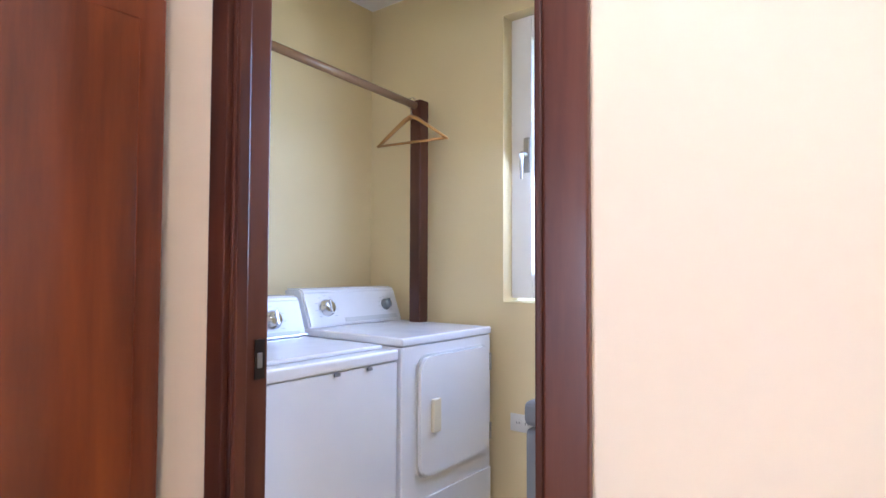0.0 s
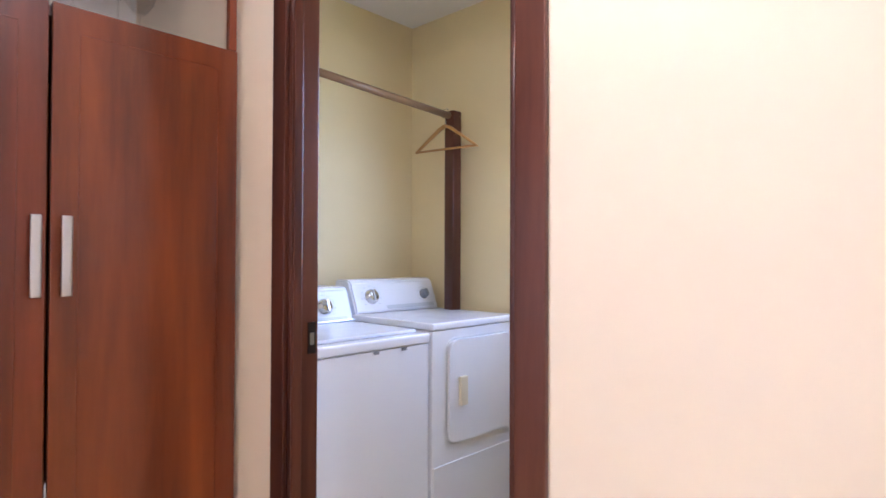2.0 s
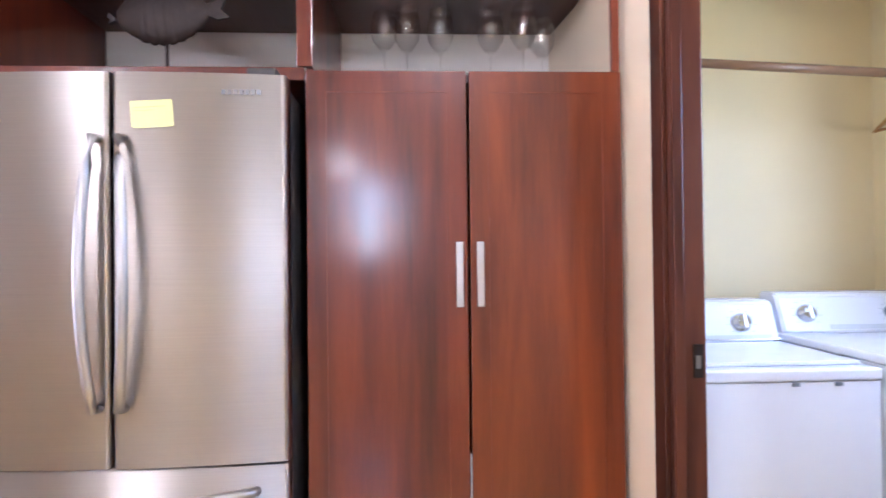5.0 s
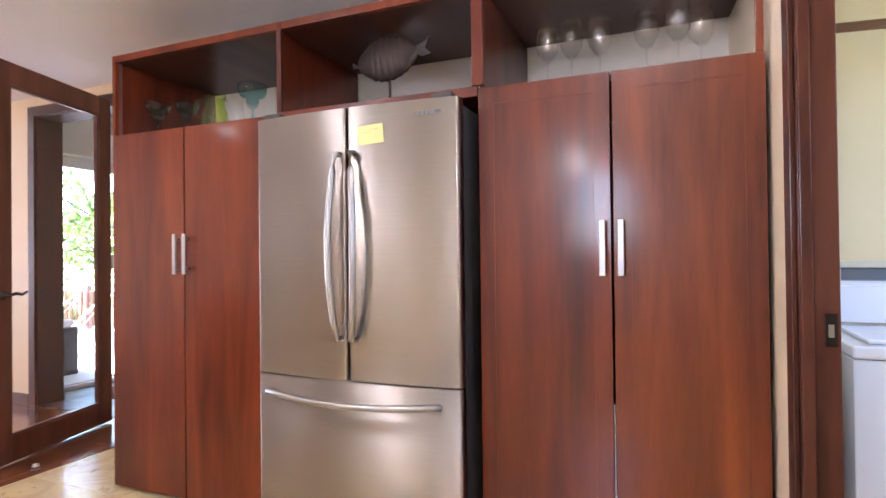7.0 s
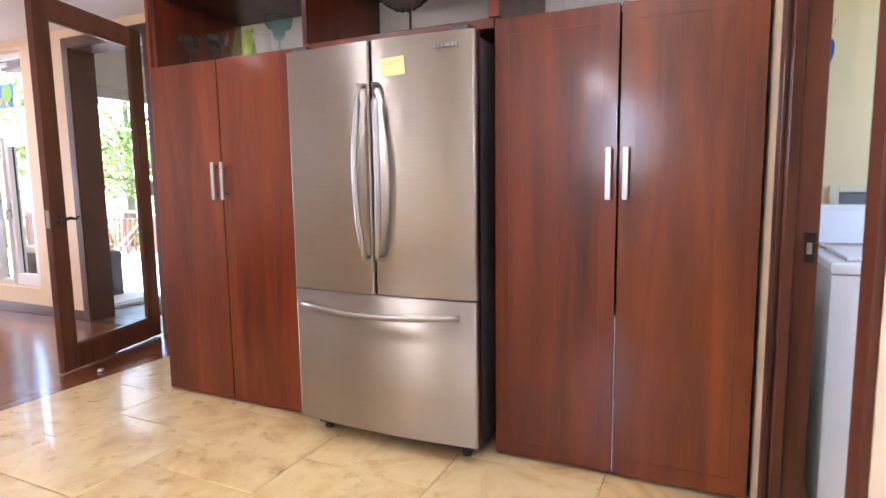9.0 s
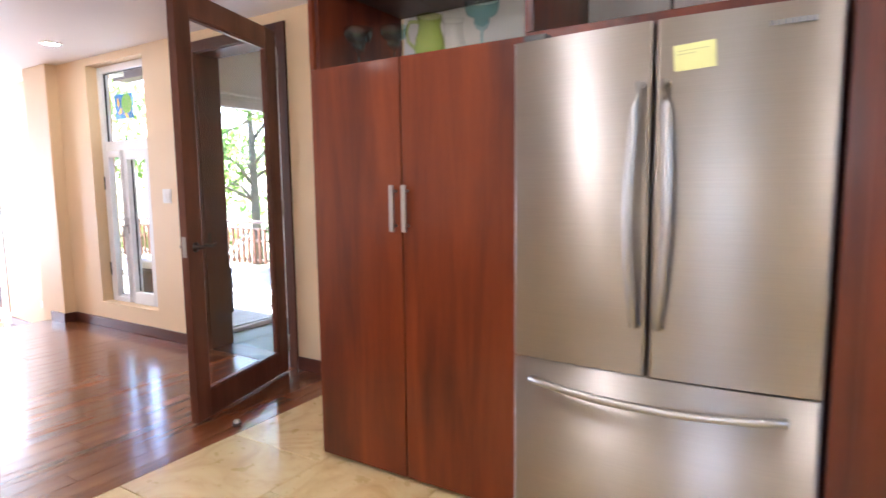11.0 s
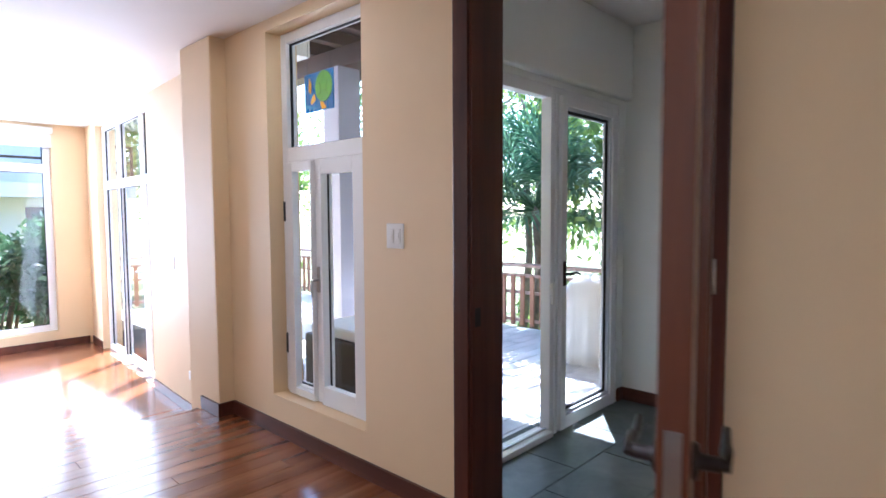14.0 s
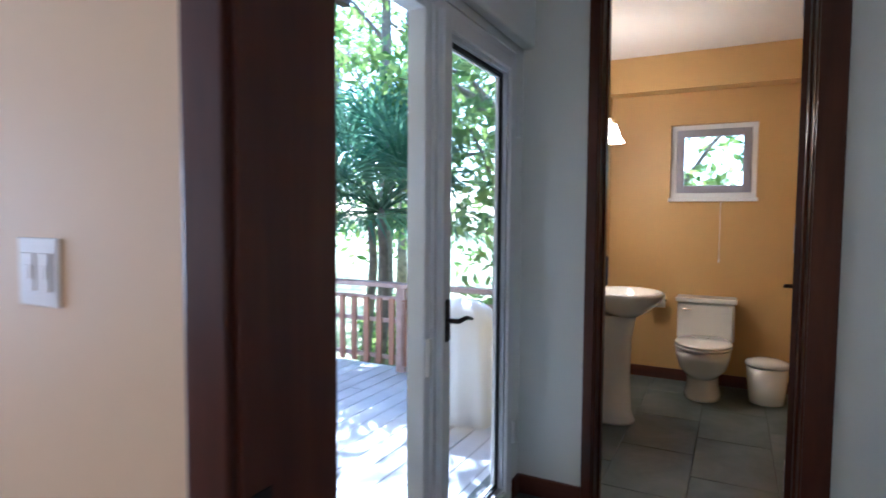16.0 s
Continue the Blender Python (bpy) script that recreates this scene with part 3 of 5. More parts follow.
# very wide end window with a roller blind
window("window_end", "y", 1.6, 4.05, -0.138, 2.44, -10.32, [[(2.82, 0.06)]], "very wide white framed window onto the garden", frame_w=0.08, transom=(1.89, 2.0))
bl = thing("roller_blind", (-10.17, 2.83, 2.2), "white roller blind drawn up under the ceiling", "blind")
b = B()
tube(b, [(0, -1.23, 0.215), (0, 1.23, 0.215)], 0.042, 14)
part("roll", b, M["blind"], bl)
part("cloth", box(B(), -0.034, -0.031, -1.22, 1.22, 0.03, 0.215), M["blind"], bl)
part("bottom_bar", box(B(), -0.042, -0.024, -1.22, 1.22, 0.005, 0.03, 0.004), M["pvc"], bl)
# kitchen window
window("window_kitchen", "x", 0.2, 1.2, 1.252, 2.25, -2.6, [[]], "white framed square kitchen window")
# laundry window
lw = window("window_laundry", "y", 2.2, 2.965, 1.055, 2.26, 3.40, [[]], "narrow white framed laundry window", frame_w=0.10)
lever(lw, (3.36, 2.885, 1.66), (0, 0, -1), (-1, 0, 0), M["satin"], 0.10)
# washroom window
ww = window("window_washroom", "x", -3.04, -2.412, 1.512, 2.102, 8.54, [[]], "small white framed washroom window", frame_w=0.04)
sash = B()
for q in ((-2.998, -2.94, 1.552, 2.062), (-2.512, -2.454, 1.552, 2.062), (-2.94, -2.512, 1.552, 1.61), (-2.94, -2.512, 2.004, 2.062)):
    box(sash, q[0], q[1], 8.495, 8.53, q[2], q[3], 0.004)
part("sash", sash, M["post"], ww, "grey tilting sash")
structure("window_sill_washroom", box(B(), -3.05, -2.402, 8.43, 8.50, 1.48, 1.509, 0.004), M["pvc"], "white washroom window sill", "window sill")
b = B()
tube(b, [(-2.66, 8.443, 1.478), (-2.66, 8.443, 1.02)], 0.0025, 6)
lathe(b, [(0.002, 0), (0.008, 0.01), (0.006, 0.03), (0.002, 0.035)], (-2.66, 8.443, 0.99), 8)
solid("blind_cord", b, M["plastic"], "thin hanging pull cord below the washroom window", "cord")

# french door of the hall: frame, open leaf gap and closed leaf
fd = tagged(new("door_french"), "white framed glazed french door, one leaf slid open", "door", kind="structure")
XF = -3.50
for y0, y1, x0, x1, top in ((4.28, 4.35, -0.04, 0.03, 2.09), (5.06, 5.128, -0.04, 0.03, 2.09), (5.85, 5.91, -0.04, 0.03, 2.09)):
    part("door_post", box(B(), XF + x0, XF + x1, y0, y1, 0.0, top, 0.006), M["pvc"], fd)
part("post_bead", box(B(), XF + 0.03, XF + 0.042, 5.098, 5.127, 0.002, 2.05, 0.004), M["pvc"], fd)
part("door_head", box(B(), XF - 0.04, XF + 0.03, 4.351, 5.059, 2.02, 2.09, 0.006), M["pvc"], fd)
part("door_head", box(B(), XF - 0.04, XF + 0.03, 5.129, 5.849, 2.05, 2.09, 0.006), M["pvc"], fd)
part("door_sill", box(B(), XF - 0.06, XF + 0.06, 4.351, 5.059, 0.0, 0.035, 0.006), M["pvc"], fd)
part("sill_track", box(B(), XF - 0.005, XF + 0.012, 4.352, 5.058, 0.0345, 0.046, 0.003), M["satin"], fd, "thin metal sill track")
leaf = part("leaf_stile", box(B(), XF - 0.01, XF + 0.06, 5.137, 5.198, 0.012, 2.045, 0.008, 3), M["pvc"], fd)
part("leaf_stile", box(B(), XF - 0.01, XF + 0.06, 5.781, 5.848, 0.012, 2.045, 0.008, 3), M["pvc"], fd)
part("leaf_rail", box(B(), XF - 0.009, XF + 0.059, 5.199, 5.78, 0.013, 0.095, 0.008, 3), M["pvc"], fd)
part("leaf_rail", box(B(), XF - 0.009, XF + 0.059, 5.199, 5.78, 1.985, 2.044, 0.008, 3), M["pvc"], fd)
for inset, x0, x1, mat in ((0.0, 0.022, 0.045, "panelgrey"), (0.016, 0.010, 0.024, "gap"), (0.022, 0.0, 0.014, "pvc")):
    b = B()
    y0, y1, z0, z1 = 5.199 + inset, 5.78 - inset, 0.096 + inset, 1.984 - inset
    for q in ((y0, y0 + 0.016, z0, z1), (y1 - 0.016, y1, z0, z1), (y0 + 0.016, y1 - 0.016, z0, z0 + 0.016), (y0 + 0.016, y1 - 0.016, z1 - 0.016, z1)):
        box(b, XF + x0, XF + x1, *q)
    part("glazing_bead", b, M[mat], fd)
p_ = part("pane", box(B(), XF - 0.003, XF + 0.003, 5.195, 5.785, 0.09, 1.99), M["pane"], fd)
p_.visible_shadow = False
lever(fd, (XF + 0.061, 5.168, 0.98), (0, 1, 0), (1, 0, 0), M["bronze"])
part("latch", box(B(), XF + 0.03, XF + 0.045, 5.066, 5.09, 0.80, 0.93, 0.003), M["plastic"], fd, "white latch plate")
for z_ in (0.35, 1.75):
    b = B()
    tube(b, [(XF + 0.062, 5.855, z_ - 0.05), (XF + 0.062, 5.855, z_ + 0.05)], 0.009)
    part("hinge", b, M["pvc"], fd, "white leaf hinge")

# ---- doors ----


def glass_door():
    hinge, free = Vector((-2.195, 3.87, 0)), Vector((-1.922, 2.952, 0))
    d = free - hinge
    w = d.length
    rz = math.degrees(math.atan2(d.y, d.x))
    root = thing("glass_door", pose(hinge.x, hinge.y, 0.012, 0, 0, rz), "dark wooden door with one full glass pane, standing open", "door")
    t, h, s, rail = 0.045, 2.325, 0.115, 0.13
    part("stile", box(B(), 0, s, -t / 2, t / 2, 0, h, 0.004), M["doorwood"], root)
    part("stile", box(B(), w - s, w, -t / 2, t / 2, 0, h, 0.004), M["doorwood"], root)
    part("bottom_rail", box(B(), s, w - s, -t / 2 + 0.001, t / 2 - 0.001, 0, rail + 0.02, 0.004), M["doorwood"], root)
    part("top_rail", box(B(), s, w - s, -t / 2 + 0.001, t / 2 - 0.001, h - rail, h, 0.004), M["doorwood"], root)
    p_ = part("pane", box(B(), s - 0.01, w - s + 0.01, -0.004, 0.004, rail + 0.01, h - rail + 0.01), M["pane"], root)
    p_.visible_shadow = False
    b = B()
    for q in ((s, s + 0.012, rail + 0.02, h - rail), (w - s - 0.012, w - s, rail + 0.02, h - rail), (s, w - s, rail + 0.02, rail + 0.032), (s, w - s, h - rail - 0.012, h - rail)):
        box(b, q[0], q[1], -0.016, 0.016, q[2], q[3], 0.003)
    part("glazing_bead", b, M["doorwood"], root)
    for o in (-1, 1):
        b = B()
        lathe(b, [(0.0, 0), (0.028, 0.001), (0.026, 0.008), (0.012, 0.012), (0.011, 0.04)], (0, 0, 0), 16)
        bmesh.ops.rotate(b, verts=b.verts[:], matrix=Matrix.Rotation(radians(-90 * o), 3, "X"))
        bmesh.ops.translate(b, verts=b.verts[:], vec=(w - 0.06, o * t / 2, 0.97))
        rose = part("handle_rose", b, M["bronze"], root)
        b = B()
        y = o * (t / 2 + 0.045)
        tube(b, [(w - 0.06, o * t / 2, 0.97), (w - 0.06, y, 0.97), (w - 0.10, y, 0.978), (w - 0.14, y, 0.968), (w - 0.175, y, 0.985)], [0.010, 0.010, 0.010, 0.008, 0.006])
        part("lever", b, M["bronze"], rose, "curved dark bronze lever")
    part("latch_plate", box(B(), w, w + 0.002, -0.012, 0.012, 0.92, 1.03), M["satin"], root, "small steel latch plate")
    for z in (0.2, 1.15, 2.12):
        b = B()
        tube(b, [(-0.006, 0.025, z - 0.05), (-0.006, 0.025, z + 0.05)], 0.008)
        part("hinge", b, M["satin"], root, "steel hinge")
    return root


glass_door()
ds = thing("door_stop", (-1.722, 3.07, 0), "small steel floor door stop", "door stop")
b = B()
lathe(b, [(0.021, 0), (0.021, 0.012), (0.016, 0.03), (0.0, 0.034)], (0, 0, 0), 16)
part("dome", b, M["satin"], ds)
b = B()
lathe(b, [(0.0225, 0.010), (0.0235, 0.014), (0.0225, 0.018)], (0, 0, 0), 16)
part("rubber_ring", b, M["gap"], ds)


def washroom_door():
    root = thing("washroom_door", pose(-2.315, 6.135, 0.012, 0, 0, 84), "dark wooden washroom door swung inward", "door")
    w, h, t = 0.80, 2.38, 0.04
    part("leaf", box(B(), 0, w, -t / 2, t / 2, 0, h, 0.004), M["casing"], root)
    for o in (-1, 1):
        b = B()
        tube(b, [(w - 0.06, o * t / 2, 0.98), (w - 0.06, o * (t / 2 + 0.05), 0.98), (w - 0.16, o * (t / 2 + 0.05), 0.985)], [0.012, 0.010, 0.007])
        part("lever", b, M["bronze"], root)
    for z in (0.25, 1.25, 2.2):
        part("hinge", box(B(), -0.012, 0.03, t / 2, t / 2 + 0.003, z - 0.06, z + 0.06), M["satin"], root, "steel hinge leaf")
    return root


washroom_door()

# ---- kitchen cabinets ----
YF = 3.05


def bar_handle(parent, x, y, z0, z1):
    b = B()
    box(b, x - 0.011, x + 0.011, y - 0.038, y - 0.029, z0, z1, 0.003)
    for z in (z0 + 0.025, z1 - 0.025):
        tube(b, [(x, y - 0.03, z), (x, y, z)], 0.005, 8)
    part("handle", b, M["satin"], parent, "flat satin steel bar handle")


def cabinet(name, x0, x1, mid, label, mats, shelf_z=1.82, panelled=False, gap=0.004, wall_end=False, lap=0.0):
    """Tall pantry with two doors under an open shelf. Local origin: front left foot."""
    root = thing(name, (x0, YF, 0), label, "cabinet", "kitchen cabinet run")
    w, d, top, t = x1 - x0, 0.69, 2.235, 0.022
    part("side_panel", box(B(), -lap, t, 0.021 + lap * 0.6, d, 0.0, top, 0.002), M["mahogany"], root)
    part("side_panel", box(B(), w - t, w, 0.021, d if not wall_end else 0.3, 0.0, shelf_z - 0.031 if wall_end else top, 0.002), M["mahogany"], root)
    part("top_panel", box(B(), t + 0.001, w - t - 0.001, 0.0215, d, top - 0.035, top, 0.002), M["darkboard"], root)
    part("shelf", box(B(), t + 0.001, w - t - 0.001, 0.022, d, shelf_z - 0.03, shelf_z - 0.004, 0.002), M["darkboard"], root)
    part("plinth", box(B(), t + 0.001, w - t - 0.001, 0.06, 0.08, 0.0, 0.07), M["darkboard"], root)
    part("back_board", box(B(), t + 0.001, w - t - 0.001, d - 0.02, d - 0.008, 0.07, shelf_z - 0.031), M["darkboard"], root)
    m = mid - x0
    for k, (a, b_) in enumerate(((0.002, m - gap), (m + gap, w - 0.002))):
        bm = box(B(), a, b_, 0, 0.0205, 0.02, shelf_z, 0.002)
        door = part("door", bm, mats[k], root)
        if panelled:
            g = B()
            for q in ((a + 0.058, b_ - 0.058, shelf_z - 0.066, shelf_z - 0.0635), (a + 0.058, b_ - 0.058, 0.086, 0.0885), (a + 0.058, a + 0.0605, 0.0885, shelf_z - 0.066), (b_ - 0.0605, b_ - 0.058, 0.0885, shelf_z - 0.066)):
                box(g, q[0], q[1], -0.0012, 0.001, q[2], q[3])
            # the lighter wood paints the highlight along the inlay edges
            part("panel_bead", g, M["mahogany_door"], door, "thin inlay line, its edge highlight put into a lighter wood colour")
        bar_handle(door, m - 0.031 if k == 0 else m + 0.031, 0, 1.106, 1.30)
    return root


cabinet("pantry_cabinet", -1.06, 0.0, -0.563, "tall mahogany pantry with two plain doors and open shelf", (M["mahogany_door"], M["mahogany_door"]), lap=0.035)
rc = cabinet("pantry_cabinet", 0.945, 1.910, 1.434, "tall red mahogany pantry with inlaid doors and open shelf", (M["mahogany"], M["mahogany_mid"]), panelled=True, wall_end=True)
bt = B()
box(bt, 0.4875, 0.4905, -0.0005, 0.002, 0.03, 0.66)
part("edge_strip", bt, M["panelgrey"], rc, "pale exposed door edge")
sh = thing("fridge_shelf", (0.0, YF, 0), "dark mahogany open shelf bridging over the fridge", "shelf", "kitchen cabinet run")
part("shelf_board", box(B(), 0.002, 0.943, 0.0, 0.69, 1.79, 1.83, 0.003), M["mahogany"], sh)
part("top_panel", box(B(), 0.002, 0.943, 0.0215, 0.69, 2.2, 2.235, 0.002), M["darkboard"], sh)
part("edge_trim", box(B(), -0.004, 0.022, -0.002, 0.02, 1.832, 2.234, 0.002), M["mahogany"], sh)
part("edge_trim", box(B(), 0.921, 0.967, -0.002, 0.02, 1.832, 2.234, 0.002), M["mahogany"], sh)
ft = thing("shelf_trim", (-1.06, YF, 2.2), "mahogany front edge trim of the open shelves", "trim", "kitchen cabinet run")
part("top_edge", box(B(), 0.023, 2.94, 0.0, 0.021, 0.0, 0.035, 0.003), M["mahogany_door"], ft)
part("end_post", box(B(), 2.942, 2.965, 0.0, 0.021, -0.378, 0.035, 0.002), M["mahogany_door"], ft)
part("end_post", box(B(), 0.0, 0.022, 0.0, 0.0205, -0.378, 0.035, 0.002), M["mahogany_door"], ft)

# ---- fridge ----


def fridge():
    root = thing("fridge", (0.012, 2.875, 0), "stainless steel french door fridge with bottom freezer", "fridge")
    w, z0, zs, z1 = 0.91, 0.085, 0.697, 1.758

    def bowed(x0, x1, za, zb, bow, depth=0.075):
        """A door whose front swells gently, with rounded outer edges."""
        bm, n = B(), 16
        out = []
        near = [0.0, 0.0015, 0.004, 0.008, 0.012, 0.0125]
        xs = [x0 + q for q in near] + [x0 + 0.013 + (x1 - x0 - 0.026) * k / n for k in range(n + 1)] + [x1 - q for q in near[::-1]]
        for x in xs:
            u = (x - w / 2) / (w / 2)
            y = bow * u * u
            e = min(x - x0, x1 - x)
            if e < 0.012:
                y += 0.012 - math.sqrt(max(0, 0.012 ** 2 - (0.012 - e) ** 2))
            out.append((x, y))
        outline = out + [(x1, depth), (x0, depth)]
        prism(bm, outline, za, zb, "z")
        for f in bm.faces:
            f.smooth = abs(f.normal.z) < 0.5
        return bm
    part("body", box(B(), 0.012, w - 0.012, 0.085, 0.80, 0.05, 1.745, 0.006), M["darkgrey"], root, "dark grey fridge body")
    part("gasket", box(B(), 0.02, w - 0.02, 0.072, 0.086, 0.1, 1.74), M["gap"], root)
    for x0, x1, hx in ((0.0, w / 2 - 0.004, w / 2 - 0.045), (w / 2 + 0.004, w, w / 2 + 0.045)):
        d = part("door", bowed(x0, x1, zs + 0.008, z1, 0.028), M["steel"], root, "brushed stainless steel door")
        b = B()
        s = -1 if x0 == 0 else 1
        pts = [(hx - s * 0.012, 0.005, 0.865)] + [(hx + s * (0.010 - 0.022 * (2 * k / 10 - 1) ** 2), -0.028 - 0.024 * (1 - (2 * k / 10 - 1) ** 2), 0.865 + 0.715 * k / 10) for k in range(11)] + [(hx - s * 0.012, 0.005, 1.58)]
        tube(b, pts, 0.0135, 12, 0.9)
        part("handle", b, M["satin"], d, "long bowed satin steel handle")
    b = bowed(0.0, w, z0, zs, 0.028)
    dr = part("freezer_drawer", b, M["steel"], root, "brushed stainless steel freezer drawer")
    b = B()
    pts = [(0.09, 0.02, 0.63)] + [(0.09 + 0.735 * k / 12, -0.024 - 0.026 * (1 - (2 * k / 12 - 1) ** 2), 0.642 - 0.022 * (1 - (2 * k / 12 - 1) ** 2)) for k in range(13)] + [(0.825, 0.02, 0.63)]
    tube(b, pts, 0.013, 12)
    part("handle", b, M["satin"], dr, "bowed satin steel drawer handle")
    for x in (0.03, w - 0.11):
        part("hinge_cover", box(B(), x, x + 0.08, 0.035, 0.16, 1.7585, 1.782, 0.006), M["darkgrey"], root)
    part("toe_grille", box(B(), 0.05, w - 0.05, 0.10, 0.12, 0.03, 0.08, 0.004), M["gap"], root)
    for x in (0.09, w - 0.09):
        b = B()
        lathe(b, [(0.022, 0), (0.022, 0.02), (0.012, 0.024), (0.012, 0.06)], (x, 0.13, 0), 12)
        part("foot", b, M["darkgrey"], root)
    b = B()
    for k in range(7):
        box(b, 0.742 + k * 0.0155, 0.753 + k * 0.0155, 0.0085, 0.016, 1.700, 1.713)
    part("name_plate", b, M["bin"], root, "small grey name plate bars")
    return root


fridge()
nt = thing("paper_note", pose(0.575, 2.8755, 1.645, 2, -3, 0), "yellow paper note stuck on the fridge door", "note")
b = B()
box(b, -0.055, 0.055, -0.0012, 0.0, -0.036, 0.036)
part("sheet", b, M["note"], nt)
b = B()
for k, wd in enumerate((0.08, 0.05)):
    box(b, -0.045, -0.045 + wd, -0.0018, -0.0012, 0.018 - k * 0.009, 0.0195 - k * 0.009)
part("writing", b, M["ink"], nt, "faint handwritten lines")

# ---- glasses and ornaments on the shelves ----


def goblet(at, h, bowl, mat, label, name="wine_glass"):
    b = B()
    s = h * 0.50
    prof = [(0.034, 0), (0.034, 0.002), (0.006, 0.008), (0.0035, 0.02), (0.0035, s), (bowl * 0.45, s + 0.012), (bowl * 0.9, s + (h - s) * 0.3), (bowl, s + (h - s) * 0.5), (bowl * 0.92, s + (h - s) * 0.78), (bowl * 0.8, h)]
    inner = [(bowl * 0.8 - 0.0015, h), (bowl * 0.92 - 0.0015, s + (h - s) * 0.78), (bowl - 0.0015, s + (h - s) * 0.5), (bowl * 0.9 - 0.0015, s + (h - s) * 0.3), (bowl * 0.4, s + 0.017), (0.001, s + 0.014)]
    lathe(b, prof + inner, (0, 0, 0), 20)
    return solid(name, b, mat, label, "glass", "glasses on the open shelf", loc=at)


SH = 1.818
for gx, gy, gh, gr in ((1.173, 3.25, 0.258, 0.045), (1.248, 3.36, 0.326, 0.048), (1.366, 3.32, 0.298, 0.047), (1.543, 3.32, 0.296, 0.048), (1.655, 3.30, 0.306, 0.048), (1.735, 3.36, 0.290, 0.046)):
    goblet((gx, gy, SH), gh, gr, M["wine"], "clear stemmed wine glass on the open shelf")


def margarita(at, k=1.0):
    b = B()
    prof = [(0.036, 0), (0.036, 0.003), (0.006, 0.01), (0.005, 0.075), (0.020, 0.085), (0.030, 0.105), (0.028, 0.122), (0.052, 0.132), (0.062, 0.150), (0.066, 0.185)]
    inner = [(0.0635, 0.185), (0.0595, 0.151), (0.050, 0.135), (0.024, 0.124), (0.026, 0.105), (0.001, 0.09)]
    lathe(b, [(r * k, z * k) for r, z in prof + inner], (0, 0, 0), 20)
    return solid("margarita_glass", b, M["teal"], "teal blown margarita glass on the open shelf", "glass", "glasses on the open shelf", loc=at)


margarita((-0.868, 3.165, SH), 0.97)
margarita((-0.69, 3.19, SH), 0.90)
margarita((-0.25, 3.175, SH), 1.08)
pt = thing("green_pitcher", pose(-0.51, 3.20, SH, 0, 0, 25), "lime green blown glass pitcher on the open shelf", "pitcher")
b = B()
prof = [(0.055, 0), (0.062, 0.004), (0.066, 0.05), (0.062, 0.09), (0.05, 0.125), (0.048, 0.15), (0.055, 0.185)]
lathe(b, prof + [(r - 0.004, z) for r, z in prof[::-1][:-1]] + [(0.001, 0.008)], (0, 0, 0), 24)
part("jug", b, M["lime"], pt)
b = B()
tube(b, [(-0.050, 0, 0.165), (-0.085, 0, 0.165), (-0.100, 0, 0.13), (-0.092, 0, 0.085), (-0.062, 0, 0.055)], 0.008)
part("handle", b, M["lime"], pt)
gb = B()
prof = [(0.03, 0), (0.05, 0.006), (0.058, 0.05), (0.045, 0.10), (0.04, 0.14), (0.05, 0.165)]
lathe(gb, prof + [(r - 0.003, z) for r, z in prof[::-1][:-1]] + [(0.001, 0.01)], (0, 0, 0), 24)
solid("glass_vase", gb, M["wine"], "pale clear glass vase on the open shelf", "vase", loc=(-0.42, 3.24, SH))


def fish():
    b = B()
    n, ring = 72, 16
    rows = []
    for i in range(n + 1):
        u = i / n
        x = -0.16 + 0.30 * u
        h = 0.105 * math.sin(math.pi * min(1, u * 0.97 + 0.02)) ** 0.62 + 0.004
        th = 0.030 * math.sin(math.pi * min(1, u * 0.95 + 0.03)) ** 0.7 + 0.003
        rib = 1 + 0.07 * abs(math.sin(u * 30)) * (0.2 < u < 0.92)
        rows.append([b.verts.new((x, th * rib * math.cos(k * math.tau / ring), h * rib * math.sin(k * math.tau / ring))) for k in range(ring)])
    for q, w in zip(rows, rows[1:]):
        for k in range(ring):
            b.faces.new((q[k], q[(k + 1) % ring], w[(k + 1) % ring], w[k])).smooth = True
    b.faces.new(rows[0][::-1])
    b.faces.new(rows[-1])
    prism(b, [(0.125, -0.012), (0.165, -0.035), (0.205, -0.03), (0.178, 0.0), (0.20, 0.045), (0.195, 0.065), (0.182, 0.04), (0.125, 0.02)], -0.006, 0.006)
    prism(b, [(-0.06, 0.085), (0.0, 0.116), (0.06, 0.106), (0.10, 0.06)], -0.005, 0.005)
    prism(b, [(-0.17, 0.004), (-0.185, 0.018), (-0.19, 0.002), (-0.18, -0.008), (-0.19, -0.02), (-0.165, -0.012)], -0.008, 0.008)
    bmesh.ops.scale(b, vec=(1.02, 1.1, 0.93), verts=b.verts[:])
    bmesh.ops.rotate(b, verts=b.verts[:], matrix=Matrix.Rotation(radians(-5), 3, "Y"))
    bmesh.ops.translate(b, verts=b.verts[:], vec=(0, 0, 0.258))
    tube(b, [(0, 0, 0.012), (0, 0, 0.16)], 0.006, 8)
    box(b, -0.06, 0.06, -0.035, 0.035, 0, 0.014, 0.003)
    return solid("fish_sculpture", b, M["fish"], "carved dark wooden fish on a stand over the fridge", "sculpture", loc=(0.435, 3.30, 1.8315))


fish()

# ---- switches, sockets ----


